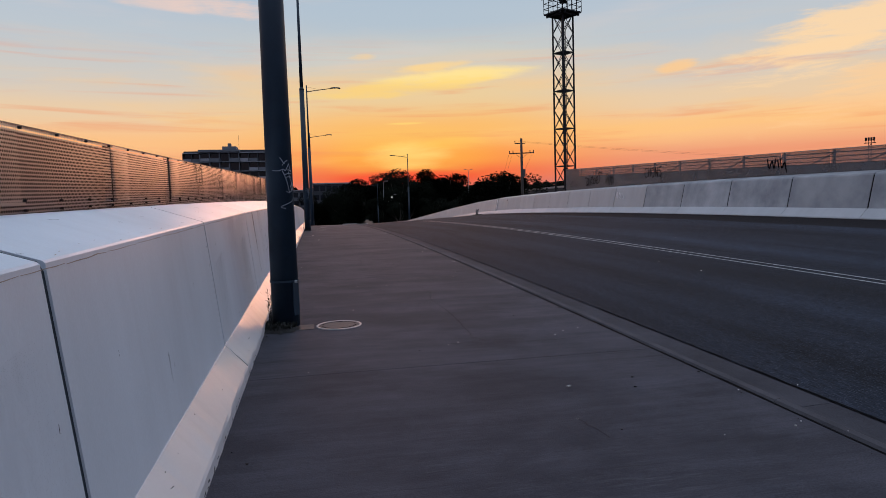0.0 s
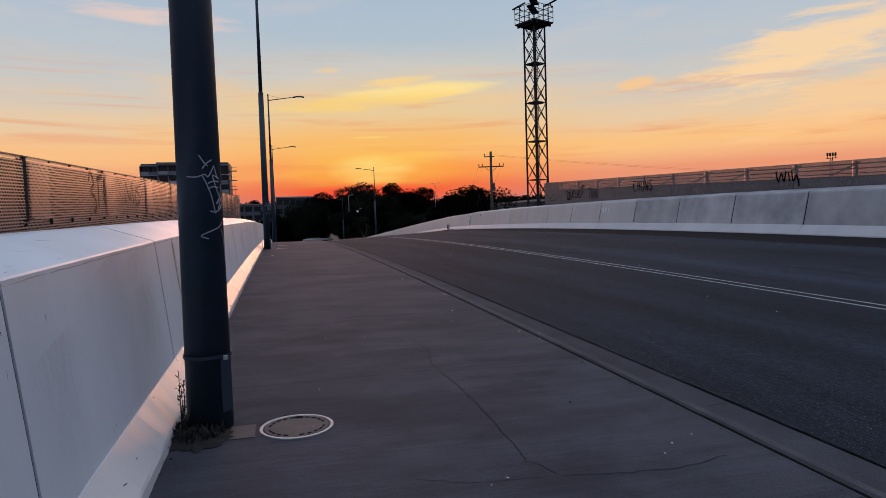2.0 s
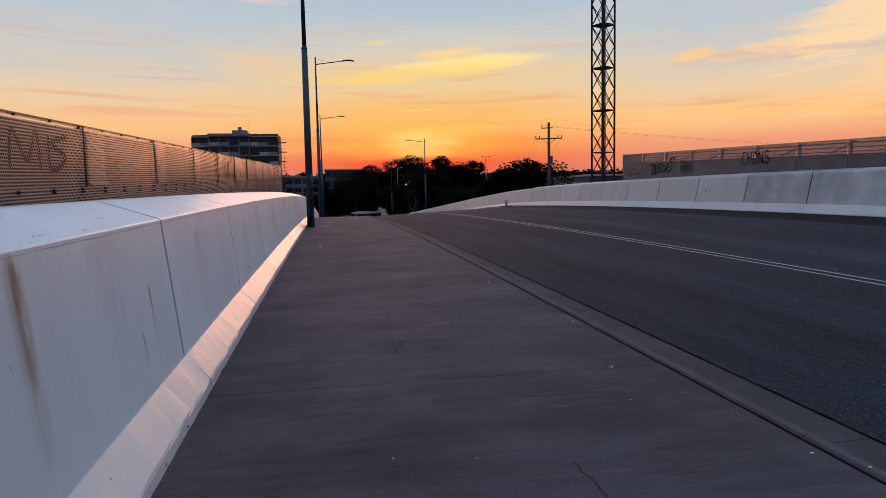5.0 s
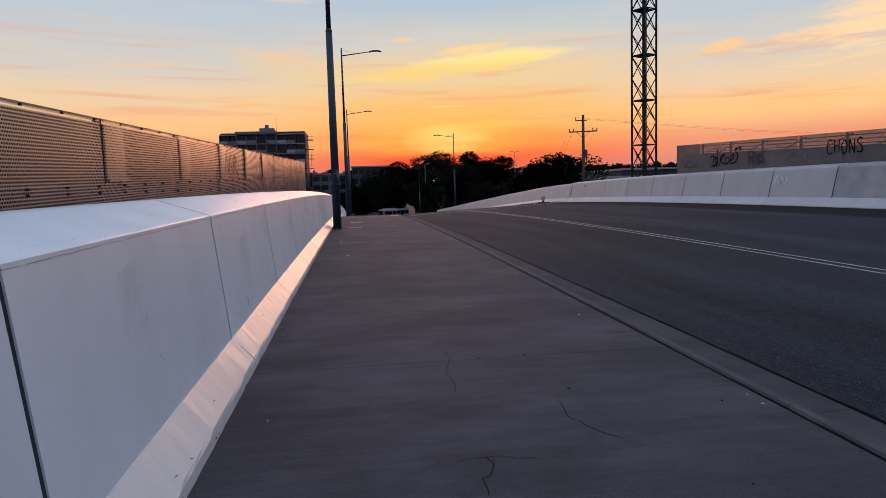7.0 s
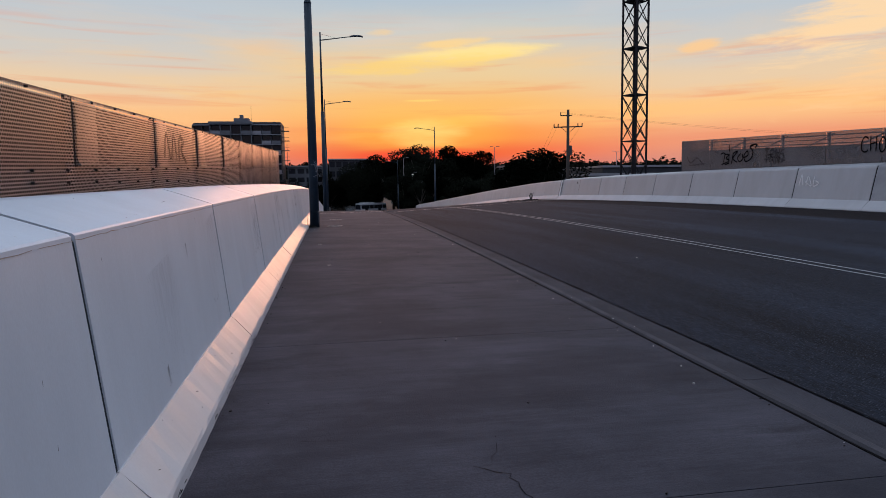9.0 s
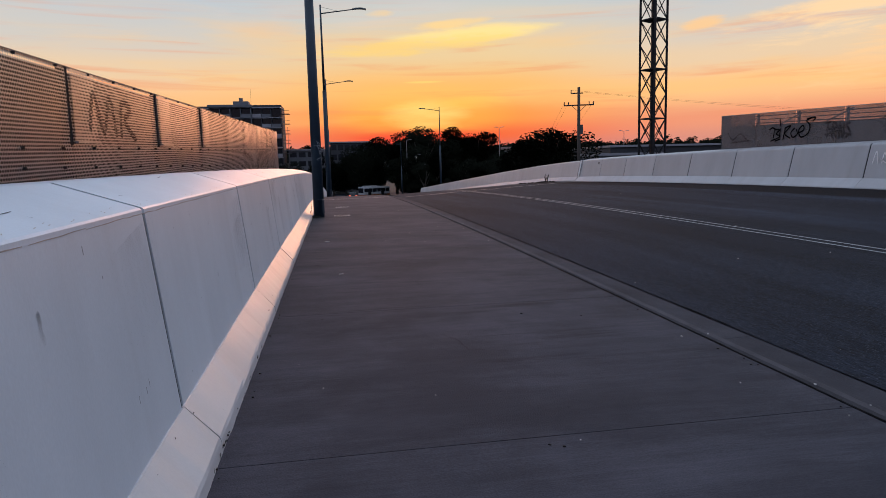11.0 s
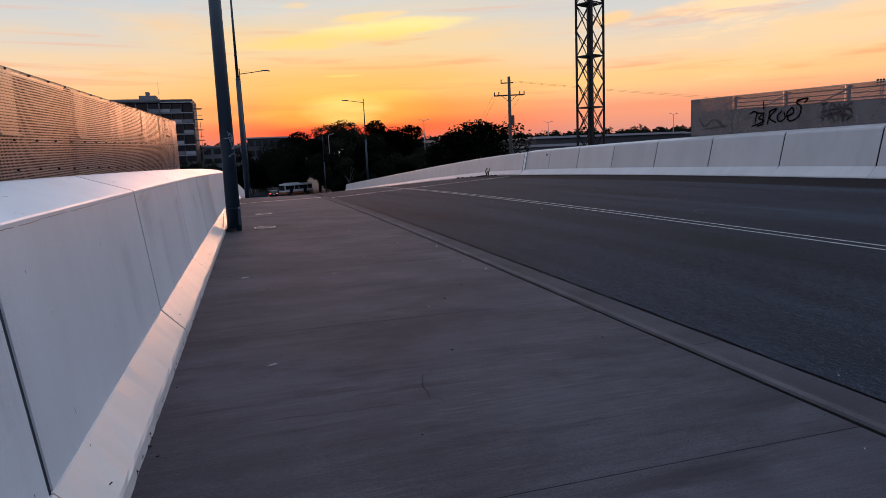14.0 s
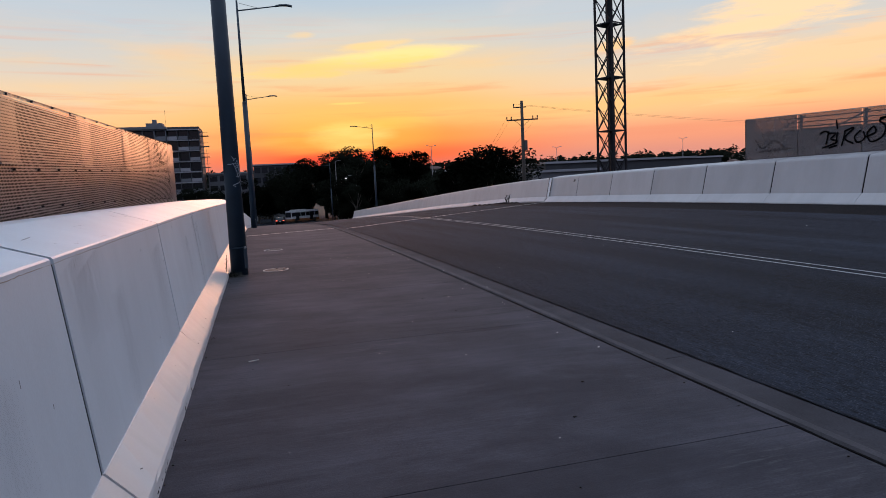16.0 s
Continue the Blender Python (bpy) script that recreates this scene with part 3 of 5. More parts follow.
def road():
    bm = bmesh.new()
    xs = [4.222, 5.5, 7.0, 8.5, 10.0, 11.5, 13.6]
    sweep(bm, [(x, 0.0) for x in xs], -40, 184, 1.5, lambda x, y: road_z(x, y), closed=False)
    root = tagged(part("road", bm, ASPHALT), "dark worn asphalt carriageway with double white centre lines", "road", kind="structure")
    bm = bmesh.new()
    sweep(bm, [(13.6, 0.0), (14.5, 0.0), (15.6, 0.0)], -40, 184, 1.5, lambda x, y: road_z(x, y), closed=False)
    part("shoulder", bm, SHOULDER, root, "darker strip of asphalt along the far barrier")
    for x in (7.93, 8.13):
        bm = bmesh.new()
        sweep(bm, [(x - 0.023, 0.005), (x + 0.023, 0.005)], -40, 180, 1.5, lambda x_, y: road_z(x_, y), closed=False)
        part("centre_line", bm, LINE, root, "thin worn white centre line")
    bm = bmesh.new()
    rng = random.Random(41)
    sweep(bm, [(4.205, 0.010), (4.225, 0.007)], -12.4, 145, 0.18, lambda x_, y: road_z(x_, y), closed=False, wob=0.010, rng=rng)
    part("asphalt_edge", bm, PATH_JOINT, root, "black ragged edge of the asphalt along the gutter")
    # cross street at the foot of the bank
    bm = bmesh.new()
    box(bm, (20, 205, STREET + 0.02), (260, 36, 0.06))
    part("cross_street", bm, ASPHALT, root)
    # expansion joint, skewed across path and road
    bm = bmesh.new()
    for x0, x1 in ((0.3, 3.72), (4.23, 15.4)):
        n = 8
        for i in range(n):
            a, b = x0 + (x1 - x0) * i / n, x0 + (x1 - x0) * (i + 1) / n
            ya, yb = 42.6 + 0.47 * a, 42.6 + 0.47 * b
            h = (lambda x, y: G(y)) if x1 < 4 else road_z
            q = [bm.verts.new(p) for p in ((a, ya, h(a, ya) + 0.012), (b, yb, h(b, yb) + 0.012), (b, yb + 0.16, h(b, yb + 0.16) + 0.012), (a, ya + 0.16, h(a, ya + 0.16) + 0.012))]
            bm.faces.new(q)
    part("expansion_joint", bm, RIM, root, "pale steel expansion joint across the deck")


ground_sheet()
deck()
footpath()
kerb()
road()


# ---------------------------------------------------------------- barriers
L_BODY = [(0.112, 0.24), (0.003, 1.222), (0.002, 1.234), (-0.008, 1.243), (-0.39, 1.372), (-0.60, 1.372), (-0.60, -0.3), (0.112, -0.3)]
L_SKIRT = [(0.30, -0.05), (0.285, 0.055), (0.275, 0.075), (0.118, 0.246), (0.105, 0.246), (0.105, -0.05)]
# half widths of the open joints between parapet panels
JOINTS = {0: 0.021, 1: 0.014, 2: 0.018, 3: 0.02, 4: 0.02, 5: 0.02, 6: 0.024, 7: 0.022, 8: 0.016, 9: 0.016, 10: 0.014}
R_BODY = [(15.74, 0.28), (15.94, 1.20), (15.965, 1.25), (16.0, 1.268), (16.42, 1.34), (16.42, -0.3), (15.74, -0.3)]
R_SKIRT = [(15.48, -0.1), (15.48, 0.02), (15.50, 0.05), (15.735, 0.285), (15.76, 0.285), (15.76, -0.1)]


def shift_sweep(bm, prof, a, b, zf, step=0.8, **kw):
    return sweep(bm, prof, a, b, step, lambda x, y: zf(y), True, **kw)


def barrier_left():
    root = empty("barrier_wall_left", label="white-painted concrete bridge parapet in jointed panels", category="parapet wall", kind="structure")
    rng = random.Random(4)
    for k in range(-4, 17):
        a, b = 3.1 * k, 3.1 * (k + 1)
        bm = bmesh.new()
        shift_sweep(bm, L_BODY, a + JOINTS.get(k, 0.012), b - JOINTS.get(k + 1, 0.012), G)
        part("barrier_panel", bm, WHITE, root)
        bm = bmesh.new()
        shift_sweep(bm, L_SKIRT, a + 0.005, b - 0.005, G, 0.13, wob=0.008, rng=rng)
        part("skirt", bm, SKIRT, root, "rough white-painted sloping foot")
    bm = bmesh.new()
    shift_sweep(bm, [(0.104, 0.24), (-0.004, 1.208), (-0.022, 1.241), (-0.39, 1.365), (-0.58, 1.365), (-0.58, -0.2), (0.104, -0.2)], -12.4, 52.7, G, 1.55)
    part("joint_core", bm, SEALANT, root, "dark sealant between the panels")
    # low end beyond the expansion joint
    bm = bmesh.new()
    shift_sweep(bm, [(0.2, -0.2), (0.2, 0.2), (0.05, 0.95), (-0.3, 1.0), (-0.5, 0.9), (-0.5, -0.2)], 52.75, 120, G, 2.0)
    part("end_wall", bm, WHITE, root)


def barrier_right():
    root = empty("barrier_wall_right", label="white-painted concrete safety barrier with a flared foot", category="barrier wall", kind="structure")
    zf = lambda y: road_z(15.5, y)
    rng = random.Random(9)
    for k in range(-6, 16):
        a, b = 0.55 + 3.11 * k, 0.55 + 3.11 * (k + 1)
        bm = bmesh.new()
        shift_sweep(bm, R_BODY, a + 0.024, b - 0.024, zf)
        # nearer panels carry the dimmer, blotchy tone; farther ones the paler
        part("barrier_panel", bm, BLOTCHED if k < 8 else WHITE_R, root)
        bm = bmesh.new()
        shift_sweep(bm, R_SKIRT, a + 0.006, b - 0.006, zf, 0.5, wob=0.004, rng=rng)
        part("skirt", bm, SKIRT_R, root)
    bm = bmesh.new()
    shift_sweep(bm, [(15.755, 0.28), (15.955, 1.195), (16.01, 1.255), (16.38, 1.322), (16.38, -0.2), (15.755, -0.2)], -18, 50.2, zf, 1.55)
    part("joint_core", bm, PATH_JOINT, root)
    for k in range(24):
        a, b = 50.45 + 3.1 * k, 50.45 + 3.1 * (k + 1)
        bm = bmesh.new()
        shift_sweep(bm, [(15.52, -0.1), (15.54, 0.06), (15.74, 0.28), (15.95, 1.18), (16.0, 1.24), (16.40, 1.28), (16.40, -0.3)], a + 0.008, b - 0.008, zf, 1.55)
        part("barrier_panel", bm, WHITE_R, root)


barrier_left()
barrier_right()


# ---------------------------------------------------------------- perforated screens
def fence_left():
    root = empty("screen_fence_left", label="brown-grey punched metal screen above the white parapet", category="screen fence", kind="structure")
    X = -0.78
    top = lambda y: 1.816 + 0.0289 * y
    mid = lambda y: 1.346 + 0.0265 * y

    def quad(name, y0, y1, za, zb, x, mat, label="", thick=0.0016, yaw=0.0, lean=0.0):
        bm = bmesh.new()
        vs = []
        for xx in (x, x - thick):
            vs.append([bm.verts.new((xx + dx, y, z(y))) for y, z, dx in ((y0, za, 0.0), (y1, za, yaw), (y1, zb, yaw + lean), (y0, zb, lean))])
        f, b = vs
        bm.faces.new(f)
        bm.faces.new(list(reversed(b)))
        for i in range(4):
            bm.faces.new((f[i], f[(i + 1) % 4], b[(i + 1) % 4], b[i]))
        return part(name, bm, mat, root, label)

    low = lambda y: G(y) + 0.9
    rng = random.Random(14)
    gaps = [-9.75 + 2.22 * k for k in range(19)] + [33.5]
    for i, (a, b) in enumerate(zip(gaps, gaps[1:])):
        if b - a < 0.6:
            continue
        warp = 0.014 if b > 17 else 0.008
        quad("upper_sheet", a + 0.03, b - 0.004, mid, top, X, SHEET_L, yaw=rng.uniform(-warp, warp), lean=rng.uniform(-0.006, 0.006))
        quad("cover_strip", a + 0.035, a + 0.46, lambda y: mid(y) + 0.03, lambda y: top(y) + 0.002, X + 0.014, FLAPM)
        bm = bmesh.new()
        bar(bm, (X + 0.02, a + 0.035, mid(a) + 0.03), (X + 0.022, a + 0.46, mid(a + 0.46) + 0.03), 0.022, 0.012)
        part("strip_edge", bm, FITTING, root)
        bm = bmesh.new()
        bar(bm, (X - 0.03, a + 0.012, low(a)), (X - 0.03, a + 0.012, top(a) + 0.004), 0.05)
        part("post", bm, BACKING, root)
    c = -9.75
    while c < 33.4:
        d = min(c + 4.44, 33.5)
        quad("lower_sheet", c + 0.004, d - 0.004, low, lambda y: mid(y) + 0.008, X + 0.006, SHEET_L)
        c = d
    # near-black sheet added behind the screen so its holes read dark
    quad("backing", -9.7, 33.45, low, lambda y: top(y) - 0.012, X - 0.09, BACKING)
    bm = bmesh.new()
    bar(bm, (X - 0.02, -9.75, top(-9.75) + 0.004), (X - 0.02, 33.5, top(33.5) + 0.004), 0.024, 0.012)
    part("top_rail", bm, FRAME_M, root)
    bm = bmesh.new()
    bar(bm, (X - 0.045, 33.5, low(33.5)), (X - 0.045, 33.5, top(33.5)), 0.09, 0.02)
    part("end_plate", bm, FITTING, root)
    # bolts
    bolt = None
    for y in [a * 0.55 - 2 for a in range(64)]:
        for z in (top(y) - 0.012, mid(y) - 0.012, G(y) + 1.44):
            if bolt is None:
                bm = bmesh.new()
                rod(bm, (0, 0, 0), (0.018, 0, 0), 0.009, seg=6)
                bolt = part("bolt", bm, BACKING, root)
                bolt.location = (X + 0.006, y, z)
            else:
                o = new("bolt", bolt.data)
                o.parent = root
                o.location = (X + 0.006, y, z)
    # faded spray marks
    def tag(strokes, y0, y1, z0, z1, w, xo=0.016):
        bm = bmesh.new()
        for s in strokes:
            pts = curve_through(s)
            ribbon(bm, [(X + xo, y0 + (y1 - y0) * u, z0 + (z1 - z0) * v + 0.0288 * (y1 - y0) * u) for u, v in pts], w, (1, 0, 0))
        part("graffiti", bm, SPRAY_F, root, "faded grey spray-painted scrawl")
    loops = [[(0.0, 0.75), (0.1, 1.0), (0.25, 0.7), (0.1, 0.5), (0.3, 0.35), (0.35, 0.1), (0.2, 0.0)], [(0.5, 0.9), (0.5, 0.1)], [(0.42, 0.85), (0.75, 0.9)], [(0.85, 0.9), (0.8, 0.3), (0.95, 0.6)]]
    tag(loops, 7.37, 8.05, 1.60, 2.0, 0.05)
    tag([[(0, 0.1), (0.05, 0.9), (0.25, 0.3), (0.4, 0.95), (0.45, 0.1)], [(0.6, 0.9), (0.62, 0.1), (0.9, 0.4), (0.65, 0.7), (0.95, 0.9)]], 8.9, 9.9, 1.68, 2.0, 0.04)
    tag([[(0, 0.2), (0.1, 1), (0.25, 0.2), (0.4, 1), (0.5, 0.1)], [(0.6, 0.1), (0.65, 0.9), (0.85, 0.8), (0.7, 0.5), (0.95, 0.05)]], 17.2, 18.35, 1.84, 2.18, 0.06)
    tag([[(0, 0.0), (0.2, 0.9), (0.5, 1.0), (0.35, 0.6), (0.8, 0.6), (0.5, 0.3), (1.0, 0.2)], [(0.5, 1.0), (0.5, 0.0)]], 30.55, 31.9, 2.22, 2.62, 0.05)
    tag([[(0, 1.0), (0.6, 0.6), (0.1, 0.4), (0.8, 0.0)], [(0.3, 0.9), (0.3, 0.1)]], 32.2, 32.9, 1.85, 2.2, 0.03)
    return root


def fence_right():
    root = empty("screen_fence_right", label="grey punched metal screen on a steel frame above the barrier", category="screen fence", kind="structure")
    X = 16.5
    top = lambda y: 2.235 + 0.0286 * y
    mid = lambda y: 1.785 + 0.0286 * y
    low = lambda y: road_z(15.5, y) + 1.0

    def quad(name, y0, y1, za, zb, x, mat, label=""):
        bm = bmesh.new()
        vs = []
        for xx in (x, x + 0.002):
            vs.append([bm.verts.new((xx, y, z(y))) for y, z in ((y0, za), (y1, za), (y1, zb), (y0, zb))])
        f, b = vs
        bm.faces.new(f)
        bm.faces.new(list(reversed(b)))
        for i in range(4):
            bm.faces.new((f[i], f[(i + 1) % 4], b[(i + 1) % 4], b[i]))
        return part(name, bm, mat, root, label)

    ys = [36.65 - 2.15 * k for k in range(21)]
    for k, (b, a) in enumerate(zip(ys, ys[1:])):
        quad("upper_sheet", a + 0.01, b - 0.01, mid, top, X, SHEET_R if k < 1 else SHEET_U)
        quad("lower_sheet", a + 0.01, b - 0.01, low, lambda y: mid(y) + 0.02, X + 0.006, SHEET_R)
        quad("backing", a + 0.01, b - 0.01, low, lambda y: mid(y) + 0.012, X + 0.05, BACK_R, "grey backing sheet behind the lower screen")
        bm = bmesh.new()
        bar(bm, (X + 0.09, b - 0.04, low(b)), (X + 0.09, b - 0.04, top(b) - 0.02), 0.06)
        part("post", bm, FRAME_M, root)
        bm = bmesh.new()
        bar(bm, (X + 0.40, a + 0.1, top(a) - 0.03), (X + 0.12, a + 0.9, mid(a) + 0.05), 0.035)
        part("brace", bm, FRAME_M, root)
        for j in range(3):
            h = lambda y: mid(y) + 0.10 + 0.13 * j
            bm = bmesh.new()
            bar(bm, (X + 0.42, a, h(a)), (X + 0.42, b, h(b)), 0.02, 0.03)
            part("rail", bm, FRAME_M, root)
    bm = bmesh.new()
    bar(bm, (X, ys[-1], top(ys[-1])), (X, ys[0], top(ys[0])), 0.03, 0.02)
    part("top_rail", bm, FITTING, root)
    bm = bmesh.new()
    bar(bm, (X + 0.2, ys[0] + 0.02, low(ys[0])), (X + 0.2, ys[0] + 0.02, top(ys[0])), 0.4, 0.006)
    part("end_sheet", bm, SHEET_R, root)

    def tag(strokes, y0, y1, z0, z1, w, mat, x=X - 0.012, lean=0.0):
        bm = bmesh.new()
        for s in strokes:
            pts = curve_through(s)
            ribbon(bm, [(x, y0 + (y1 - y0) * u, z0 + (z1 - z0) * v + 0.0286 * (y1 - y0) * u) for u, v in pts], w, (-1, 0, 0))
        return part("graffiti", bm, mat, root, "black spray-painted lettering on the metal")
    letters = {
        "C": [[(1, 0.85), (0.5, 1), (0.1, 0.6), (0.15, 0.15), (0.6, 0), (1, 0.15)]],
        "H": [[(0.1, 1), (0.15, 0)], [(0.9, 1), (0.85, 0)], [(0.1, 0.5), (0.9, 0.55)]],
        "O": [[(0.5, 1), (0.1, 0.6), (0.3, 0.05), (0.8, 0.2), (0.9, 0.7), (0.5, 1)]],
        "N": [[(0.1, 0), (0.15, 1)], [(0.15, 1), (0.85, 0)], [(0.85, 0), (0.9, 1)]],
        "S": [[(0.95, 0.9), (0.5, 1), (0.15, 0.75), (0.8, 0.4), (0.7, 0.05), (0.05, 0.1)]],
    }

    def word(text, y_left, y_right, z0, z1, w):
        st, k = [], len(text)
        for i, ch in enumerate(text):
            for s in letters[ch]:
                st.append([((i + 0.08 + 0.84 * u) / k, v + 0.05 * math.sin(i * 2.1)) for u, v in s])
        tag(st, y_left, y_right, z0, z1, w, SPRAY_K)
    word("CHONS", 26.67, 25.07, 2.33, 2.78, 0.04)
    scrawl = [[(0.02, 0.54), (0.10, 0.62), (0.17, 0.52)], [(0.15, 0.62), (0.11, 0.15)], [(0.15, 0.54), (0.25, 0.52), (0.18, 0.35), (0.27, 0.23), (0.05, 0.04)],
              [(0.27, 0.58), (0.25, 0.15)], [(0.255, 1.0), (0.27, 0.67)], [(0.38, 0.62), (0.33, 0.08)], [(0.36, 0.58), (0.49, 0.67), (0.37, 0.35), (0.49, 0.15)],
              [(0.58, 0.58), (0.50, 0.38), (0.54, 0.19), (0.63, 0.31), (0.61, 0.54)],
              [(0.64, 0.35), (0.76, 0.48), (0.74, 0.67), (0.66, 0.46), (0.71, 0.19), (0.85, 0.35), (0.88, 0.67), (0.81, 0.85), (0.92, 0.96)],
              [(0.81, 0.92), (0.98, 0.96), (0.93, 0.81)], [(0.15, 0.04), (0.27, 0.12)]]
    tag(scrawl, 33.74, 31.38, 2.14, 2.95, 0.05, SPRAY_K)
    tag([[(0.02, 0.9), (0.25, 1.0)], [(0.13, 0.95), (0.10, 0.1)], [(0.30, 0.1), (0.33, 0.9), (0.48, 0.75), (0.34, 0.5), (0.50, 0.05)], [(0.56, 0.05), (0.58, 0.9), (0.70, 0.1), (0.74, 0.95)],
         [(0.96, 0.9), (0.82, 0.8), (0.95, 0.4), (0.80, 0.1)], [(0.0, 0.3), (0.5, 0.45), (1.0, 0.25)], [(0.05, 0.55), (0.6, 0.7), (0.95, 0.6)]], 31.0, 29.9, 2.10, 2.68, 0.075, SPRAY_F)
    tag([[(0, 0.9), (0.1, 0.1), (0.25, 0.7), (0.35, 0.1), (0.45, 0.9)], [(0.55, 0.8), (0.6, 0.1)], [(0.7, 0.9), (0.75, 0.1), (0.9, 0.5), (1.0, -0.3)]], 18.0, 17.05, 2.20, 2.62, 0.055, SPRAY_K)
    tag([[(0, 0.8), (0.2, 0.3), (0.5, 0.7), (0.8, 0.2)], [(0.1, 0.1), (0.9, 0.25)]], 36.2, 34.6, 2.15, 2.7, 0.06, SPRAY_F)
    # pale scrawl on the barrier face
    zb = road_z(15.5, 27.9) + 0.62
    tag([[(0, 0.2), (0.15, 1), (0.2, 0.2)], [(0.35, 0.2), (0.45, 0.9), (0.6, 0.2), (0.3, 0.5)], [(0.75, 0.9), (0.7, 0.2), (0.95, 0.4), (0.8, 0.6)]], 28.3, 27.4, zb, zb + 0.42, 0.038, SPRAY_B, 15.80)
    return root


SPRAY_F = perforated("sprayed_punched_metal", (0.030, 0.028, 0.032), 1.0, 0.022, 0.0, 0.9, 0.08)
fence_left()
fence_right()


# ---------------------------------------------------------------- lamp posts
def street_light(at, reach=2.9, height=12.45, side=1):
    root = empty("street_light", at, label="tall dark grey tapered street light column with one outreach arm", category="street light", group="street lights along the bridge")
    bm = bmesh.new()
    rod(bm, (0, 0, -0.05), (0, 0, height * 0.56), 0.152, 0.112, seg=24)
    part("column", bm, POLEM, root, smooth=True)
    bm = bmesh.new()
    rod(bm, (0, 0, height * 0.56), (0, 0, height), 0.085, 0.05, seg=16)
    part("upper_column", bm, POLEM, root, smooth=True)
    bm = bmesh.new()
    rod(bm, (0, 0, height * 0.56 - 0.05), (0, 0, height * 0.56 + 0.06), 0.118, 0.09, seg=20)
    part("collar", bm, POLEM, root, smooth=True)
    bm = bmesh.new()
    rod(bm, (0, 0, height - 0.55), (side * (reach - 0.75), 0, height - 0.25), 0.04, 0.03, seg=10)
    part("arm", bm, POLEM, root, smooth=True)
    bm = bmesh.new()
    rod(bm, (0, 0, height - 0.12), (side * reach * 0.42, 0, height - 0.40), 0.008, seg=6)
    part("tie_rod", bm, POLEM, root)
    bm = bmesh.new()
    vs = [(0, -0.05, 0), (0.25, -0.14, 0.05), (0.6, -0.17, 0.06), (0.9, -0.1, 0.01)]
    top = []
    ring = []
    for x, w, z in vs:
        ring.append([bm.verts.new((side * (reach - 0.85 + x), yy, height - 0.26 + z + dz)) for yy, dz in ((w, -0.02), (w * 0.5, 0.055), (-w * 0.5, 0.055), (-w, -0.02), (0, -0.06))])
    for a, b in zip(ring, ring[1:]):
        for k in range(5):
            bm.faces.new((a[k], a[(k + 1) % 5], b[(k + 1) % 5], b[k]))
    bm.faces.new(ring[0])
    bm.faces.new(list(reversed(ring[-1])))
    part("lantern", bm, POLEM, root, "flat grey lantern head")
    bm = bmesh.new()
    box(bm, (0, -0.149, 0.30), (0.10, 0.012, 0.36), Euler((radians(-0.2), 0, 0)), 0.004)
    bmesh.ops.rotate(bm, cent=(0, 0, 0), matrix=Matrix.Rotation(radians(55), 3, "Z"), verts=bm.verts)
    part("access_door", bm, POLEM, root)
    bm = bmesh.new()
    m = Matrix.Translation((0, 0, 0.50))
    bmesh.ops.create_cone(bm, cap_ends=False, segments=28, radius1=0.158, radius2=0.158, depth=0.022, matrix=m)
    r = bmesh.ops.solidify(bm, geom=list(bm.faces), thickness=0.006)
    part("strap", bm, POLEM, root)
    bm = bmesh.new()
    box(bm, (0.13, -0.16, 0.5), (0.03, 0.02, 0.03), None, 0.004)
    part("strap_buckle", bm, FITTING, root)
    return root


lights = [((0.50, 5.05), 1), ((0.475, 30.75), 1), ((0.59, 56.7), 1), ((0.58, 85.8), 1)]
base_light = street_light((0.50, 5.05, G(5.05)))
for (x, y), s in lights[1:]:
    copy_thing(base_light, pose(x, y, G(y) + (0.55 if y > 80 else 0)))
copy_thing(base_light, pose(16.3, 105.5, G(105.5) + 0.2, 0, 0, 180))
copy_thing(base_light, pose(16.3, 160, G(160), 0, 0, 180))
copy_thing(base_light, pose(0.6, -21.3, G(-21.3)))


def pole_tag(x, y, r, y_face, strokes, z0, z1, w):
    """Pale spray strokes wrapped round a column."""
    bm = bmesh.new()
    for s in strokes:
        pts = []
        for u, v in curve_through(s, 5):
            z = z0 + (z1 - z0) * v
            rr = r - 0.0058 * (z - G(y)) + 0.004
            a = radians(-150 + 145 * u)
            pts.append((x + rr * math.cos(a), y + rr * math.sin(a), z))
        ribbon(bm, pts, w, lambda p: Vector((p.x - x, p.y - y, 0)).normalized())
    return tagged(part("graffiti", bm, SPRAY_W), "pale spray-painted scribble on a dark column", "graffiti")


SCRAWL = [[(0.47, 1.0), (0.55, 0.93), (0.62, 0.89)], [(0.70, 0.955), (0.60, 0.92), (0.52, 0.865)], [(0.24, 0.79), (0.42, 0.785), (0.56, 0.81), (0.62, 0.79), (0.74, 0.90)],
          [(0.74, 0.90), (0.80, 0.80), (0.86, 0.77), (0.70, 0.81)], [(0.52, 0.79), (0.58, 0.72), (0.66, 0.60), (0.72, 0.45), (0.74, 0.42)],
          [(0.60, 0.66), (0.70, 0.69), (0.84, 0.68)], [(0.60, 0.72), (0.72, 0.745), (0.86, 0.74)], [(0.70, 0.80), (0.78, 0.66), (0.90, 0.55)],
          [(0.92, 0.72), (0.86, 0.60), (0.76, 0.52), (0.90, 0.58), (0.80, 0.47), (0.92, 0.52)], [(0.62, 0.45), (0.74, 0.44), (0.90, 0.50), (0.95, 0.62)],
          [(0.92, 0.36), (0.80, 0.29), (0.62, 0.25), (0.45, 0.205), (0.58, 0.175)], [(0.84, 0.27), (0.92, 0.16), (0.93, 0.05), (0.92, 0.0)]]
pole_tag(0.50, 5.05, 0.152, 0, SCRAWL, 1.235, 1.90, 0.008)
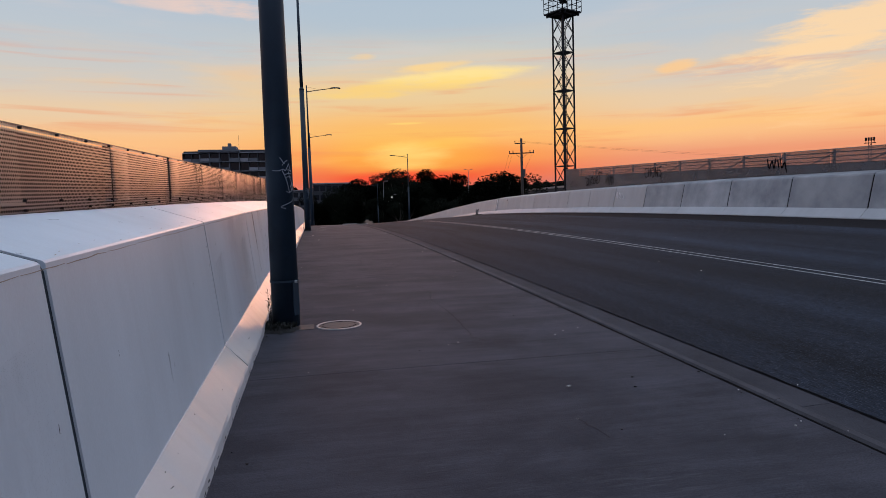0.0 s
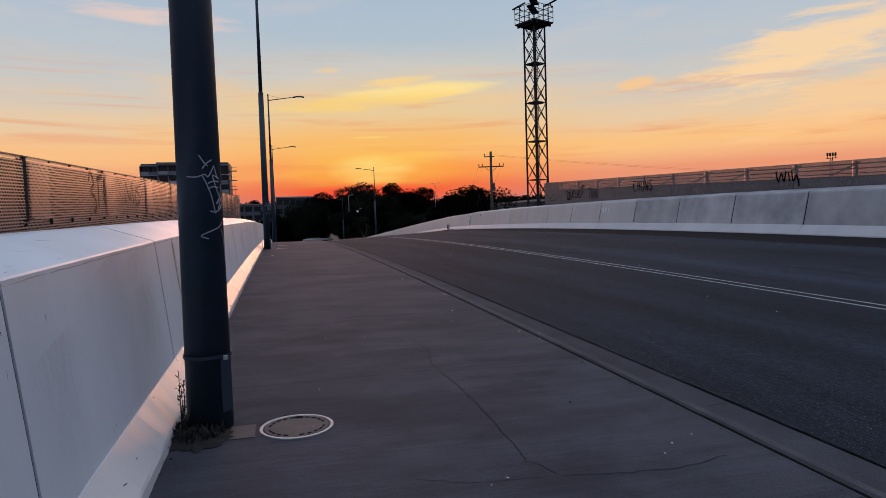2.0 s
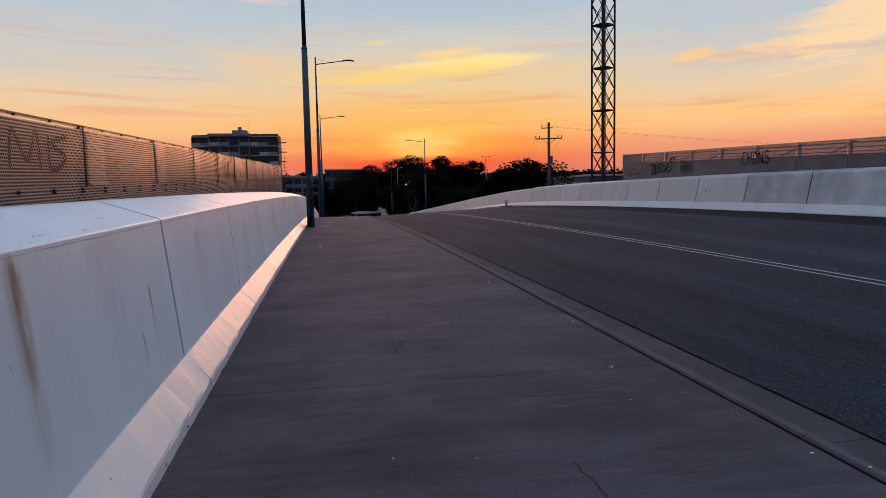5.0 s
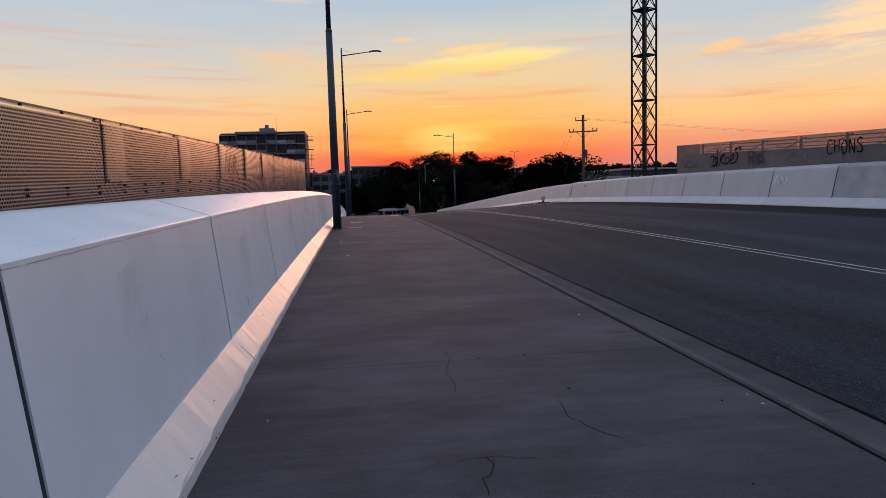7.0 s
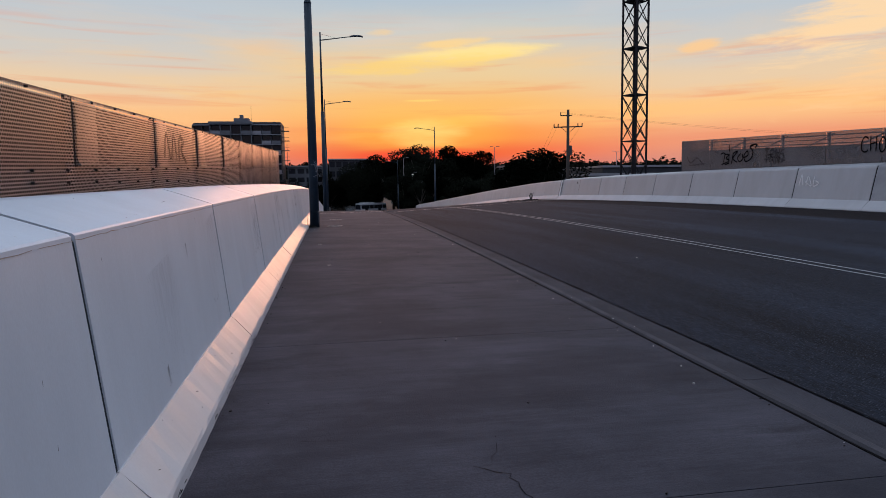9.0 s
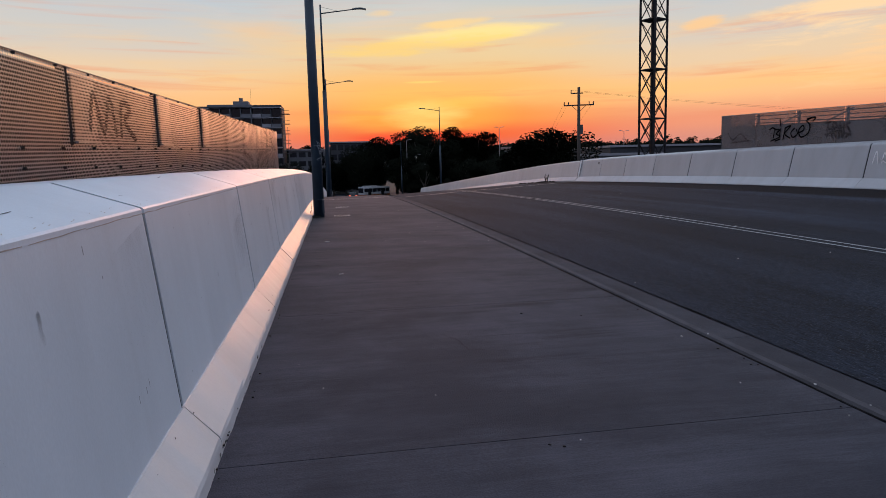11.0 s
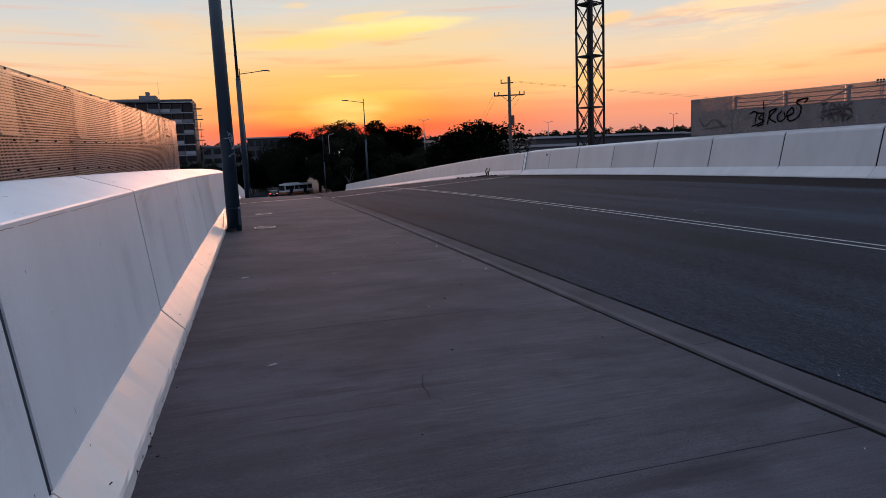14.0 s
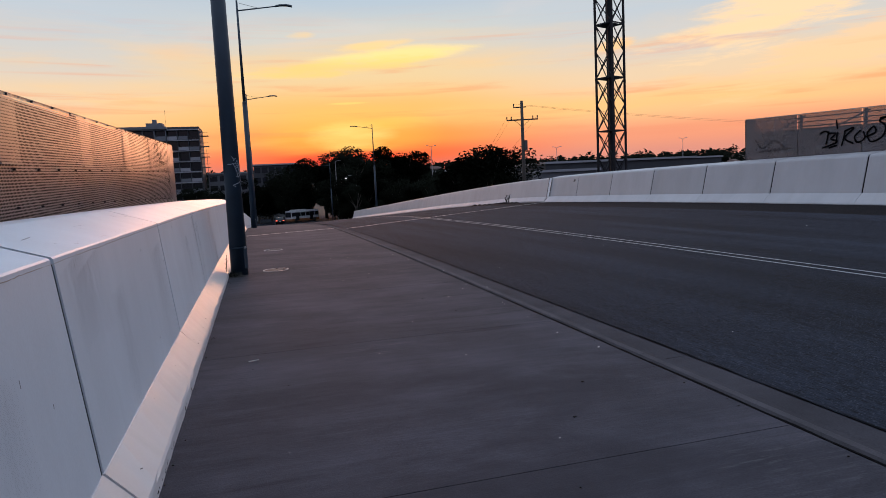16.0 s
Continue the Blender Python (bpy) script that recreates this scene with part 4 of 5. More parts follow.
pole_tag(0.475, 30.75, 0.152, 0, SCRAWL, 1.72, 2.36, 0.012)


# ---------------------------------------------------------------- path details
def cover(x, y, r):
    z = G(y) + 0.004
    root = empty("manhole_cover", (x, y, z), label="round cast cover with a bright worn rim set in the footpath", category="manhole cover", group="covers in the footpath")
    slope = math.atan(0.0222 - 0.00084 * y)
    root.matrix_world = pose(x, y, z, math.degrees(slope))
    bm = bmesh.new()
    n = 40
    rings = []
    for rr, zz in ((r, -0.02), (r, 0.004), (r - 0.004, 0.007), (r - 0.018, 0.007), (r - 0.022, 0.002), (r - 0.022, -0.02)):
        rings.append([bm.verts.new((rr * math.cos(2 * math.pi * i / n), rr * math.sin(2 * math.pi * i / n), zz)) for i in range(n)])
    for a, b in zip(rings, rings[1:]):
        for i in range(n):
            bm.faces.new((a[i], a[(i + 1) % n], b[(i + 1) % n], b[i]))
    part("rim", bm, RIM, root, "bright worn steel rim")
    bm = bmesh.new()
    bmesh.ops.create_cone(bm, cap_ends=True, segments=36, radius1=r - 0.03, radius2=r - 0.032, depth=0.02, matrix=Matrix.Translation((0, 0, -0.006)))
    part("lid", bm, COVER, root)
    bm = bmesh.new()
    box(bm, (0.02, r * 0.74, 0.005), (0.05, 0.03, 0.006))
    part("lifting_slot", bm, PATH_JOINT, root)
    bm = bmesh.new()
    for k in range(22):
        a = 2 * math.pi * k / 22
        if k % 11 in (0, 5):
            continue
        box(bm, (0.74 * r * math.cos(a), 0.74 * r * math.sin(a), 0.005), (0.012, 0.030, 0.004), Euler((0, 0, a)))
    tagged(part("lettering", bm, PATH_JOINT, root), "worn raised lettering round the lid", kind="stuff")
    return root


cover(1.07, 4.845, 0.245)
cover(1.11, 31.05, 0.235)
cover(1.17, 35.6, 0.235)


def patch_slab():
    bm = bmesh.new()
    sweep(bm, [(0.64, -0.05), (0.64, 0.006), (0.80, 0.006), (0.80, -0.05)], 4.72, 4.98, 0.15, lambda x, y: G(y))
    tagged(part("mortar_patch", bm, COVER), "small pale mortar patch beside the street light", "mortar patch")


patch_slab()


def cracks():
    rng = random.Random(12)
    bm = bmesh.new()

    def run(ends, w=0.006):
        pts = []
        for (xa, ya), (xb, yb) in zip(ends, ends[1:]):
            n = max(2, int(math.hypot(xb - xa, yb - ya) / 0.05))
            for i in range(n):
                u = i / n
                j = 0.014
                x, y = xa + (xb - xa) * u + rng.uniform(-j, j), ya + (yb - ya) * u + rng.uniform(-j, j)
                pts.append((x, y, G(y) + 0.0065))
        ribbon(bm, pts, w, (0, 0, 1))
    # one long crack down the middle of the slabs with branches to the kerb
    run([(2.38, 7.54), (2.43, 6.76), (2.33, 6.28), (2.37, 5.43), (2.36, 4.58), (2.32, 3.80), (2.43, 3.56)], 0.0045)
    run([(2.43, 3.56), (2.75, 3.50), (3.05, 3.47), (3.48, 3.54)], 0.0045)
    run([(1.64, 3.77), (1.93, 3.62), (2.41, 3.58)], 0.003)
    run([(2.40, 1.45), (2.42, 1.30), (2.47, 1.03)], 0.004)
    # broken run along the middle, with short side branches
    run([(1.68, 12.68), (1.83, 12.56), (1.87, 12.26), (1.77, 11.86), (1.80, 11.6), (1.74, 11.34)], 0.005)
    run([(1.87, 12.94), (1.81, 12.78), (1.78, 12.66)], 0.003)
    run([(1.78, 10.36), (1.79, 10.23), (1.71, 10.08), (1.69, 9.86)], 0.006)
    run([(1.60, 10.30), (1.78, 10.33), (2.0, 10.27), (2.12, 10.20)], 0.004)
    run([(2.41, 11.08), (2.38, 10.81), (2.49, 10.51), (2.62, 10.38)], 0.005)
    run([(1.73, 17.40), (1.82, 17.2), (1.85, 16.92), (2.19, 16.78)], 0.004)
    run([(1.98, 16.56), (2.4, 16.54), (2.74, 16.46)], 0.003)
    run([(1.89, 20.02), (1.83, 19.75), (1.83, 19.6), (1.9, 19.45)], 0.004)
    run([(0.95, 19.60), (1.26, 19.57), (1.59, 19.55), (1.90, 19.45)], 0.003)
    run([(0.80, 13.16), (0.95, 13.13), (1.10, 13.14)], 0.004)
    tagged(part("path_cracks", bm, CRACK), "dark hairline cracks wandering over the footpath", "cracks", kind="stuff")


cracks()


def litter():
    rng = random.Random(31)
    bm = bmesh.new()
    for i in range(130):
        y = rng.uniform(-1, 34)
        x = rng.choice((rng.uniform(0.35, 3.5), rng.uniform(3.5, 3.84), rng.uniform(4.2, 12)))
        s = rng.uniform(0.003, 0.010)
        z = G(y) + 0.008 if x < 3.74 else (G(y) + 0.012 if x < 4.21 else road_z(x, y) + 0.004)
        box(bm, (x, y, z), (s * rng.uniform(0.8, 2), s, s * 0.5), Euler((0, 0, rng.uniform(0, 3))))
    tagged(part("grit", bm, SPECK), "scattered pale grit and leaf scraps on path and road", "grit", kind="stuff")
    bm = bmesh.new()
    for i in range(220):
        y = rng.uniform(-1, 34)
        x = rng.choice((rng.uniform(0.29, 0.36), rng.uniform(3.64, 3.73), rng.uniform(0.4, 3.5)))
        s = rng.uniform(0.004, 0.013)
        box(bm, (x, y, G(y) + 0.008), (s, s * rng.uniform(0.6, 1.6), s * 0.5), Euler((0, 0, rng.uniform(0, 3))))
    tagged(part("dark_grit", bm, DIRT), "dark crumbs of dirt along wall foot and kerb", "grit", kind="stuff")


litter()


def straws():
    for x, y, rz, ln in ((0.74, 24.35, 14, 0.09), (0.95, 20.6, 20, 0.06), (3.3, 9.1, 40, 0.035), (2.6, 2.05, 10, 0.03)):
        z = G(y) + 0.011
        bm = bmesh.new()
        a = radians(rz)
        d = Vector((math.cos(a), math.sin(a), 0)) * ln / 2
        rod(bm, Vector((x, y, z)) - d, Vector((x, y, z + 0.002)) + d, 0.004, 0.0035, 8)
        tagged(part("straw", bm, SPECK), "short pale scrap of straw lying on the footpath", "litter", "litter on the footpath")


straws()


def weeds(x, y, r, n, tall):
    rng = random.Random(int(y * 10))
    root = empty("weed_clump", (x, y, G(y)), label="dark dry weeds in dirt at the foot of a street light", category="weeds", group="weeds at the street lights")
    bm = bmesh.new()
    N = 40
    rim = [bm.verts.new((r * 1.3 * (1 + rng.uniform(-0.22, 0.16)) * math.cos(a) * 0.85, r * (1.5 if a > math.pi else 1.1) * (1 + rng.uniform(-0.2, 0.15)) * math.sin(a), 0.001)) for a in [2 * math.pi * i / N for i in range(N)]]
    c = bm.verts.new((0, 0, 0.05))
    for i in range(N):
        bm.faces.new((rim[i], rim[(i + 1) % N], c))
    part("dirt", bm, DIRT, root)
    bm = bmesh.new()
    for i in range(n):
        a, q = rng.uniform(0, 6.28), r * math.sqrt(rng.random())
        px, py = q * math.cos(a) * 0.8, q * math.sin(a)
        h = rng.uniform(0.02, 0.10)
        d = Vector((rng.uniform(-0.6, 0.6), rng.uniform(-0.6, 0.6), 1)).normalized() * h
        s = Vector((rng.uniform(-1, 1), rng.uniform(-1, 1), 0)).normalized() * rng.uniform(0.004, 0.012)
        p = Vector((px, py, 0))
        vs = [bm.verts.new(v) for v in (p - s * 0.5, p + s * 0.5, p + d * 0.6 + s, p + d, p + d * 0.6 - s)]
        bm.faces.new(vs)
    part("leaves", bm, WEED, root)
    bm = bmesh.new()
    for k in range(tall):
        p = Vector((rng.uniform(-0.14, -0.06), rng.uniform(-0.15, 0.05), 0))
        h = rng.uniform(0.30, 0.46)
        top = p + Vector((rng.uniform(-0.05, 0.03), rng.uniform(-0.03, 0.03), h))
        rod(bm, p, top, 0.004, 0.002, 5)
        for j in range(16):
            b = p.lerp(top, 0.3 + 0.68 * j / 15)
            d = Vector((rng.uniform(-1, 1), rng.uniform(-1, 1), rng.uniform(0.1, 1.0))).normalized() * rng.uniform(0.02, 0.05)
            s = d.cross(Vector((0, 0, 1))).normalized() * 0.007
            bm.faces.new([bm.verts.new(v) for v in (b, b + d * 0.5 + s, b + d, b + d * 0.5 - s)])
    part("stalks", bm, WEED, root)


weeds(0.42, 4.93, 0.24, 520, 4)
weeds(0.38, 30.6, 0.2, 260, 2)


def wall_marks():
    """Rust run, chips and scratches on the parapet."""
    rng = random.Random(5)
    root = empty("parapet_marks", label="rust run and dark chips on the white parapet", category="stains", kind="stuff")

    def on_face(y, h):
        x = 0.112 - (h - 0.24) * (0.108 / 0.972) + 0.0025
        return (x, y, G(y) + h)
    def patch(name, mat, y, top, low, w, drift=0.0, label=""):
        """One stain lying on the face, drifting sideways as it runs down."""
        bm = bmesh.new()
        pts = [Vector(on_face(y + drift * i / 8 + 0.006 * math.sin(i), top - (top - low) * i / 8)) for i in range(9)]
        ribbon(bm, pts, w, (1, 0, 0.1), False)
        part(name, bm, mat, root, label)

    patch("rust_run", RUST, 7.05, 1.235, 0.36, 0.17, 0.02, "soft brown rust run down the parapet face")
    patch("rust_run", RUST, 7.05, 1.235, 0.70, 0.07, 0.01, "soft brown rust run down the parapet face")
    for y, top, low, w in ((8.72, 0.86, 0.50, 0.05), (8.45, 0.62, 0.40, 0.03), (13.35, 0.42, 0.30, 0.05), (14.25, 1.02, 0.92, 0.03), (1.32, 0.62, 0.45, 0.03)):
        patch("drip", DRIP, y, top, low, w, 0.01, "thin dark drip mark")
    for i in range(20):
        y = rng.uniform(-1, 30)
        top = rng.uniform(0.9, 1.22)
        patch("grime_patch", GRIME, y, top, top - rng.uniform(0.4, 0.85), rng.uniform(0.35, 1.0), 0.05, "faint grey smear")
    bm = bmesh.new()
    for i in range(70):
        y, h = rng.uniform(-1, 26), rng.uniform(0.3, 1.2)
        ln = rng.uniform(0.008, 0.035)
        ribbon(bm, [on_face(y, h), on_face(y + rng.uniform(-0.006, 0.006), h - ln)], rng.uniform(0.003, 0.008), (1, 0, 0.1))
    for i in range(46):
        y, x = rng.uniform(-1, 26), -rng.uniform(0.03, 0.35)
        zz = G(y) + 1.243 + (-0.008 - x) * (0.129 / 0.382) + 0.003
        a = rng.uniform(0, 3.1)
        ln = rng.uniform(0.01, 0.10) if i % 3 else rng.uniform(0.1, 0.22)
        ribbon(bm, [(x, y, zz), (x + ln * 0.25 * math.cos(a), y + ln * math.sin(a), zz - ln * 0.25 * math.cos(a) * 0.33)], rng.uniform(0.003, 0.006), (0.3, 0, 1))
    for i in range(60):
        y = rng.uniform(-1, 26)
        x = rng.uniform(0.13, 0.265)
        zz = G(y) + 0.246 - (x - 0.118) * (0.171 / 0.157) + 0.006
        ribbon(bm, [(x, y, zz), (x + rng.uniform(-0.012, 0.012), y + rng.uniform(0.005, 0.03), zz)], rng.uniform(0.004, 0.01), (0.7, 0, 0.7))
    for i in range(260):
        y = rng.uniform(-1, 30)
        ln = rng.uniform(0.008, 0.05)
        ribbon(bm, [(0.291, y, G(y) + rng.uniform(0.004, 0.03)), (0.291, y + ln, G(y + ln) + rng.uniform(0.004, 0.03))], rng.uniform(0.006, 0.02), (1, 0, 0.2))
    part("chips", bm, CRACK, root, "dark chips and scratches in the paint")
    bm = bmesh.new()
    # ragged dark line under the paint edge of the coping, and specks worn through along the edge
    y = -1.5
    while y < 34:
        ln = rng.uniform(0.05, 0.5)
        ribbon(bm, [on_face(y + ln * k / 4, 1.216 + rng.uniform(-0.003, 0.003)) for k in range(5)], rng.uniform(0.002, 0.0045), (1, 0, 0.1))
        y += ln + rng.choice((0.0, 0.01, 0.04))
    for i in range(150):
        y, x = rng.uniform(-1, 28), -rng.uniform(0.012, 0.06)
        zz = G(y) + 1.243 + (-0.008 - x) * (0.129 / 0.382) + 0.003
        ribbon(bm, [(x, y, zz), (x - rng.uniform(0.0, 0.012), y + rng.uniform(0.006, 0.04), zz + 0.002)], rng.uniform(0.002, 0.006), (0.3, 0, 1))
    part("coping_wear", bm, WORN, root, "brownish wear along the coping edge")


wall_marks()


def barrier_fittings():
    y = 50.3
    z = road_z(15.5, y)
    root = empty("joint_cover_plate", (15.5, y, z), label="bent steel cover plate over the barrier's expansion joint", category="cover plate")
    bm = bmesh.new()
    box(bm, (0.34, 0, 0.75), (0.05, 0.30, 1.05), Euler((0, radians(12), 0)), 0.01)
    part("plate", bm, WHITE, root)
    bm = bmesh.new()
    for s in (-0.16, 0.16):
        bar(bm, (0.20, s, 0.25), (0.42, s, 1.25), 0.02)
    part("plate_edge", bm, FRAME_M, root)
    bm = bmesh.new()
    rng = random.Random(2)
    for i in range(26):
        yy = 53 + rng.uniform(0, 8)
        s = rng.uniform(0.03, 0.12)
        bmesh.ops.create_icosphere(bm, subdivisions=1, radius=s, matrix=Matrix.Translation((15.25 + rng.uniform(-0.15, 0.1), yy, road_z(15.3, yy) + s * 0.3)) @ Matrix.Diagonal((1, 1.6, 0.5, 1)))
    tagged(part("debris", bm, DIRT), "dark clods of dirt and leaves along the barrier foot", "debris", kind="stuff")
    bm = bmesh.new()
    for i in range(5):
        a = Vector((15.3, 54.8 + 0.1 * i, road_z(15.3, 54.8)))
        bar(bm, a, a + Vector((rng.uniform(-0.1, 0.1), rng.uniform(-0.25, 0.25), rng.uniform(0.3, 0.6))), 0.03)
    tagged(part("dead_branch", bm, DIRT), "dead dark branch lying against the barrier foot", "branch")
    bm = bmesh.new()
    box(bm, (15.91, 47.6, road_z(15.5, 47.6) + 1.03), (0.02, 0.2, 0.12), Euler((0, radians(12), 0)), 0.005)
    tagged(part("reflector_plate", bm, FRAME_M), "small dark plate fixed to the barrier", "plate")


barrier_fittings()


# ---------------------------------------------------------------- lattice tower
def tower():
    X, Y, W = 26.9, 62.7, 0.73
    z0, z1 = STREET, 20.55
    root = empty("floodlight_tower", (X, Y, z0), rz=24, label="dark steel lattice tower with a railed platform and floodlights", category="lattice tower")
    H = z1 - z0
    cs = [(-W, -W), (W, -W), (W, W), (-W, W)]
    for cx, cy in cs:
        bm = bmesh.new()
        bar(bm, (cx, cy, 0), (cx, cy, H), 0.13)
        part("leg", bm, STEEL, root)
    n = 14
    st = H / n
    for i in range(n):
        a, b = i * st, (i + 1) * st
        for k in range(4):
            (x0, y0), (x1, y1) = cs[k], cs[(k + 1) % 4]
            bm = bmesh.new()
            bar(bm, (x0, y0, a), (x1, y1, b), 0.055)
            bar(bm, (x1, y1, a), (x0, y0, b), 0.055)
            part("cross_brace", bm, STEEL, root)
            if i % 2 == 0:
                bm = bmesh.new()
                bar(bm, (x0, y0, a), (x1, y1, a), 0.09)
                part("girt", bm, STEEL, root)
        if i % 2 == 0 and i:
            bm = bmesh.new()
            box(bm, (0.0, 0.1, a), (1.2, 1.1, 0.06))
            part("rest_platform", bm, STEEL, root)
    bm = bmesh.new()
    rod(bm, (0.0, 0.0, 0), (0.0, 0.0, H), 0.16, seg=10)
    part("cable_riser", bm, STEEL, root)
    bm = bmesh.new()
    for s in (-0.22, 0.22):
        bar(bm, (0.45 + s, 0.3, 0), (0.45 + s, 0.3, H + 1.0), 0.04)
    for i in range(int(H / 0.35)):
        bar(bm, (0.23, 0.3, i * 0.35), (0.67, 0.3, i * 0.35), 0.025)
    part("ladder", bm, STEEL, root)
    P = 1.35
    bm = bmesh.new()
    box(bm, (0, 0, H + 0.1), (2 * P, 2 * P, 0.14))
    for s in (-1, 1):
        box(bm, (s * 0.98, 0, H - 0.08), (0.14, 2 * P, 0.2))
        box(bm, (0, s * 0.98, H - 0.08), (2 * P, 0.14, 0.2))
    part("platform", bm, STEEL, root)
    pc = [(-P, -P), (P, -P), (P, P), (-P, P)]
    for k in range(4):
        (x0, y0), (x1, y1) = pc[k], pc[(k + 1) % 4]
        bm = bmesh.new()
        for h in (0.65, 1.2, 1.75):
            bar(bm, (x0, y0, H + h), (x1, y1, H + h), 0.05)
        for q in range(5):
            t = q / 4
            bar(bm, (x0 + (x1 - x0) * t, y0 + (y1 - y0) * t, H + 0.1), (x0 + (x1 - x0) * t, y0 + (y1 - y0) * t, H + 1.75), 0.045)
        part("railing", bm, STEEL, root)
    for px, py, tilt, turn in ((-1.25, -1.1, 35, 20), (1.0, -1.3, -28, -15), (0.9, 1.0, -30, 190), (-1.0, 1.1, 30, 170)):
        bm = bmesh.new()
        box(bm, (0, 0, 0), (1.3, 0.75, 0.16), None, 0.03)
        bar(bm, (0, 0, -0.5), (0, 0, 0), 0.08)
        bmesh.ops.transform(bm, matrix=pose(px, py, H + 2.0, 0, tilt, turn), verts=bm.verts)
        part("floodlight", bm, STEEL, root)


tower()


def power_pole():
    X, Y, top = 30.2, 87.4, 10.4
    root = empty("power_pole", (X, Y, STREET), label="weathered timber power pole with crossarm and insulators", category="power pole")
    H = top - STREET
    bm = bmesh.new()
    rod(bm, (0, 0, 0), (0, 0, H), 0.26, 0.16, 14)
    part("pole", bm, WOOD, root, smooth=True)
    d = Vector((math.cos(radians(-20)), math.sin(radians(-20)), 0))
    bm = bmesh.new()
    bar(bm, d * -1.75 + Vector((0, 0, H - 2.1)), d * 1.75 + Vector((0, 0, H - 2.1)), 0.14)
    part("crossarm", bm, WOOD, root)
    bm = bmesh.new()
    bar(bm, d * -0.95 + Vector((0, 0, H - 0.7)), d * 0.5 + Vector((0, 0, H - 0.7)), 0.12)
    part("upper_crossarm", bm, WOOD, root)
    for s in (-1, 1):
        bm = bmesh.new()
        bar(bm, d * (s * 0.9) + Vector((0, 0, H - 2.1)), Vector((0, 0, H - 2.9)), 0.05)
        part("brace", bm, FRAME_M, root)
    for q, h in ((-1.7, -2.1), (-1.2, -2.1), (1.2, -2.1), (1.7, -2.1), (-0.9, -0.7)):
        bm = bmesh.new()
        b = d * q + Vector((0, 0, H + h))
        rod(bm, b, b + Vector((0, 0, 0.4)), 0.05, 0.07, 8)
        part("insulator", bm, FRAME_M, root)
    bm = bmesh.new()
    rod(bm, (0.28, -0.1, H - 5.5), (0.28, -0.1, H - 4.4), 0.22, 0.22, 12)
    part("transformer", bm, FRAME_M, root)
    tagged(root)

    def wire(a, b, sag, name="power_line"):
        cu = bpy.data.curves.new(name, "CURVE")
        cu.dimensions, cu.bevel_depth, cu.bevel_resolution = "3D", 0.009, 1
        sp = cu.splines.new("POLY")
        n = 20
        sp.points.add(n)
        for i in range(n + 1):
            t = i / n
            p = Vector(a).lerp(Vector(b), t)
            sp.points[i].co = (p.x, p.y, p.z - sag * 4 * t * (1 - t), 1)
        cu.materials.append(STEEL)
        ob = new(name, cu)
        tagged(ob, "thin dark sagging overhead power line", "power line", "overhead lines")
    base = Vector((X, Y, STREET))
    for q, h in ((-0.9, -0.3), (0.5, -0.6)):
        a = base + d * q + Vector((0, 0, H + h))
        wire(a, (135, 112, 8.6 + h), 1.2)
    for q in (-1.7, -1.2, 1.7):
        a = base + d * q + Vector((0, 0, H - 1.75))
        wire(a, (52 + q, 178, 1.0), 1.5)


power_pole()


# ---------------------------------------------------------------- buildings
def block(bm, x0, x1, y0, y1, z0, z1):
    box(bm, ((x0 + x1) / 2, (y0 + y1) / 2, (z0 + z1) / 2), (x1 - x0, y1 - y0, z1 - z0))


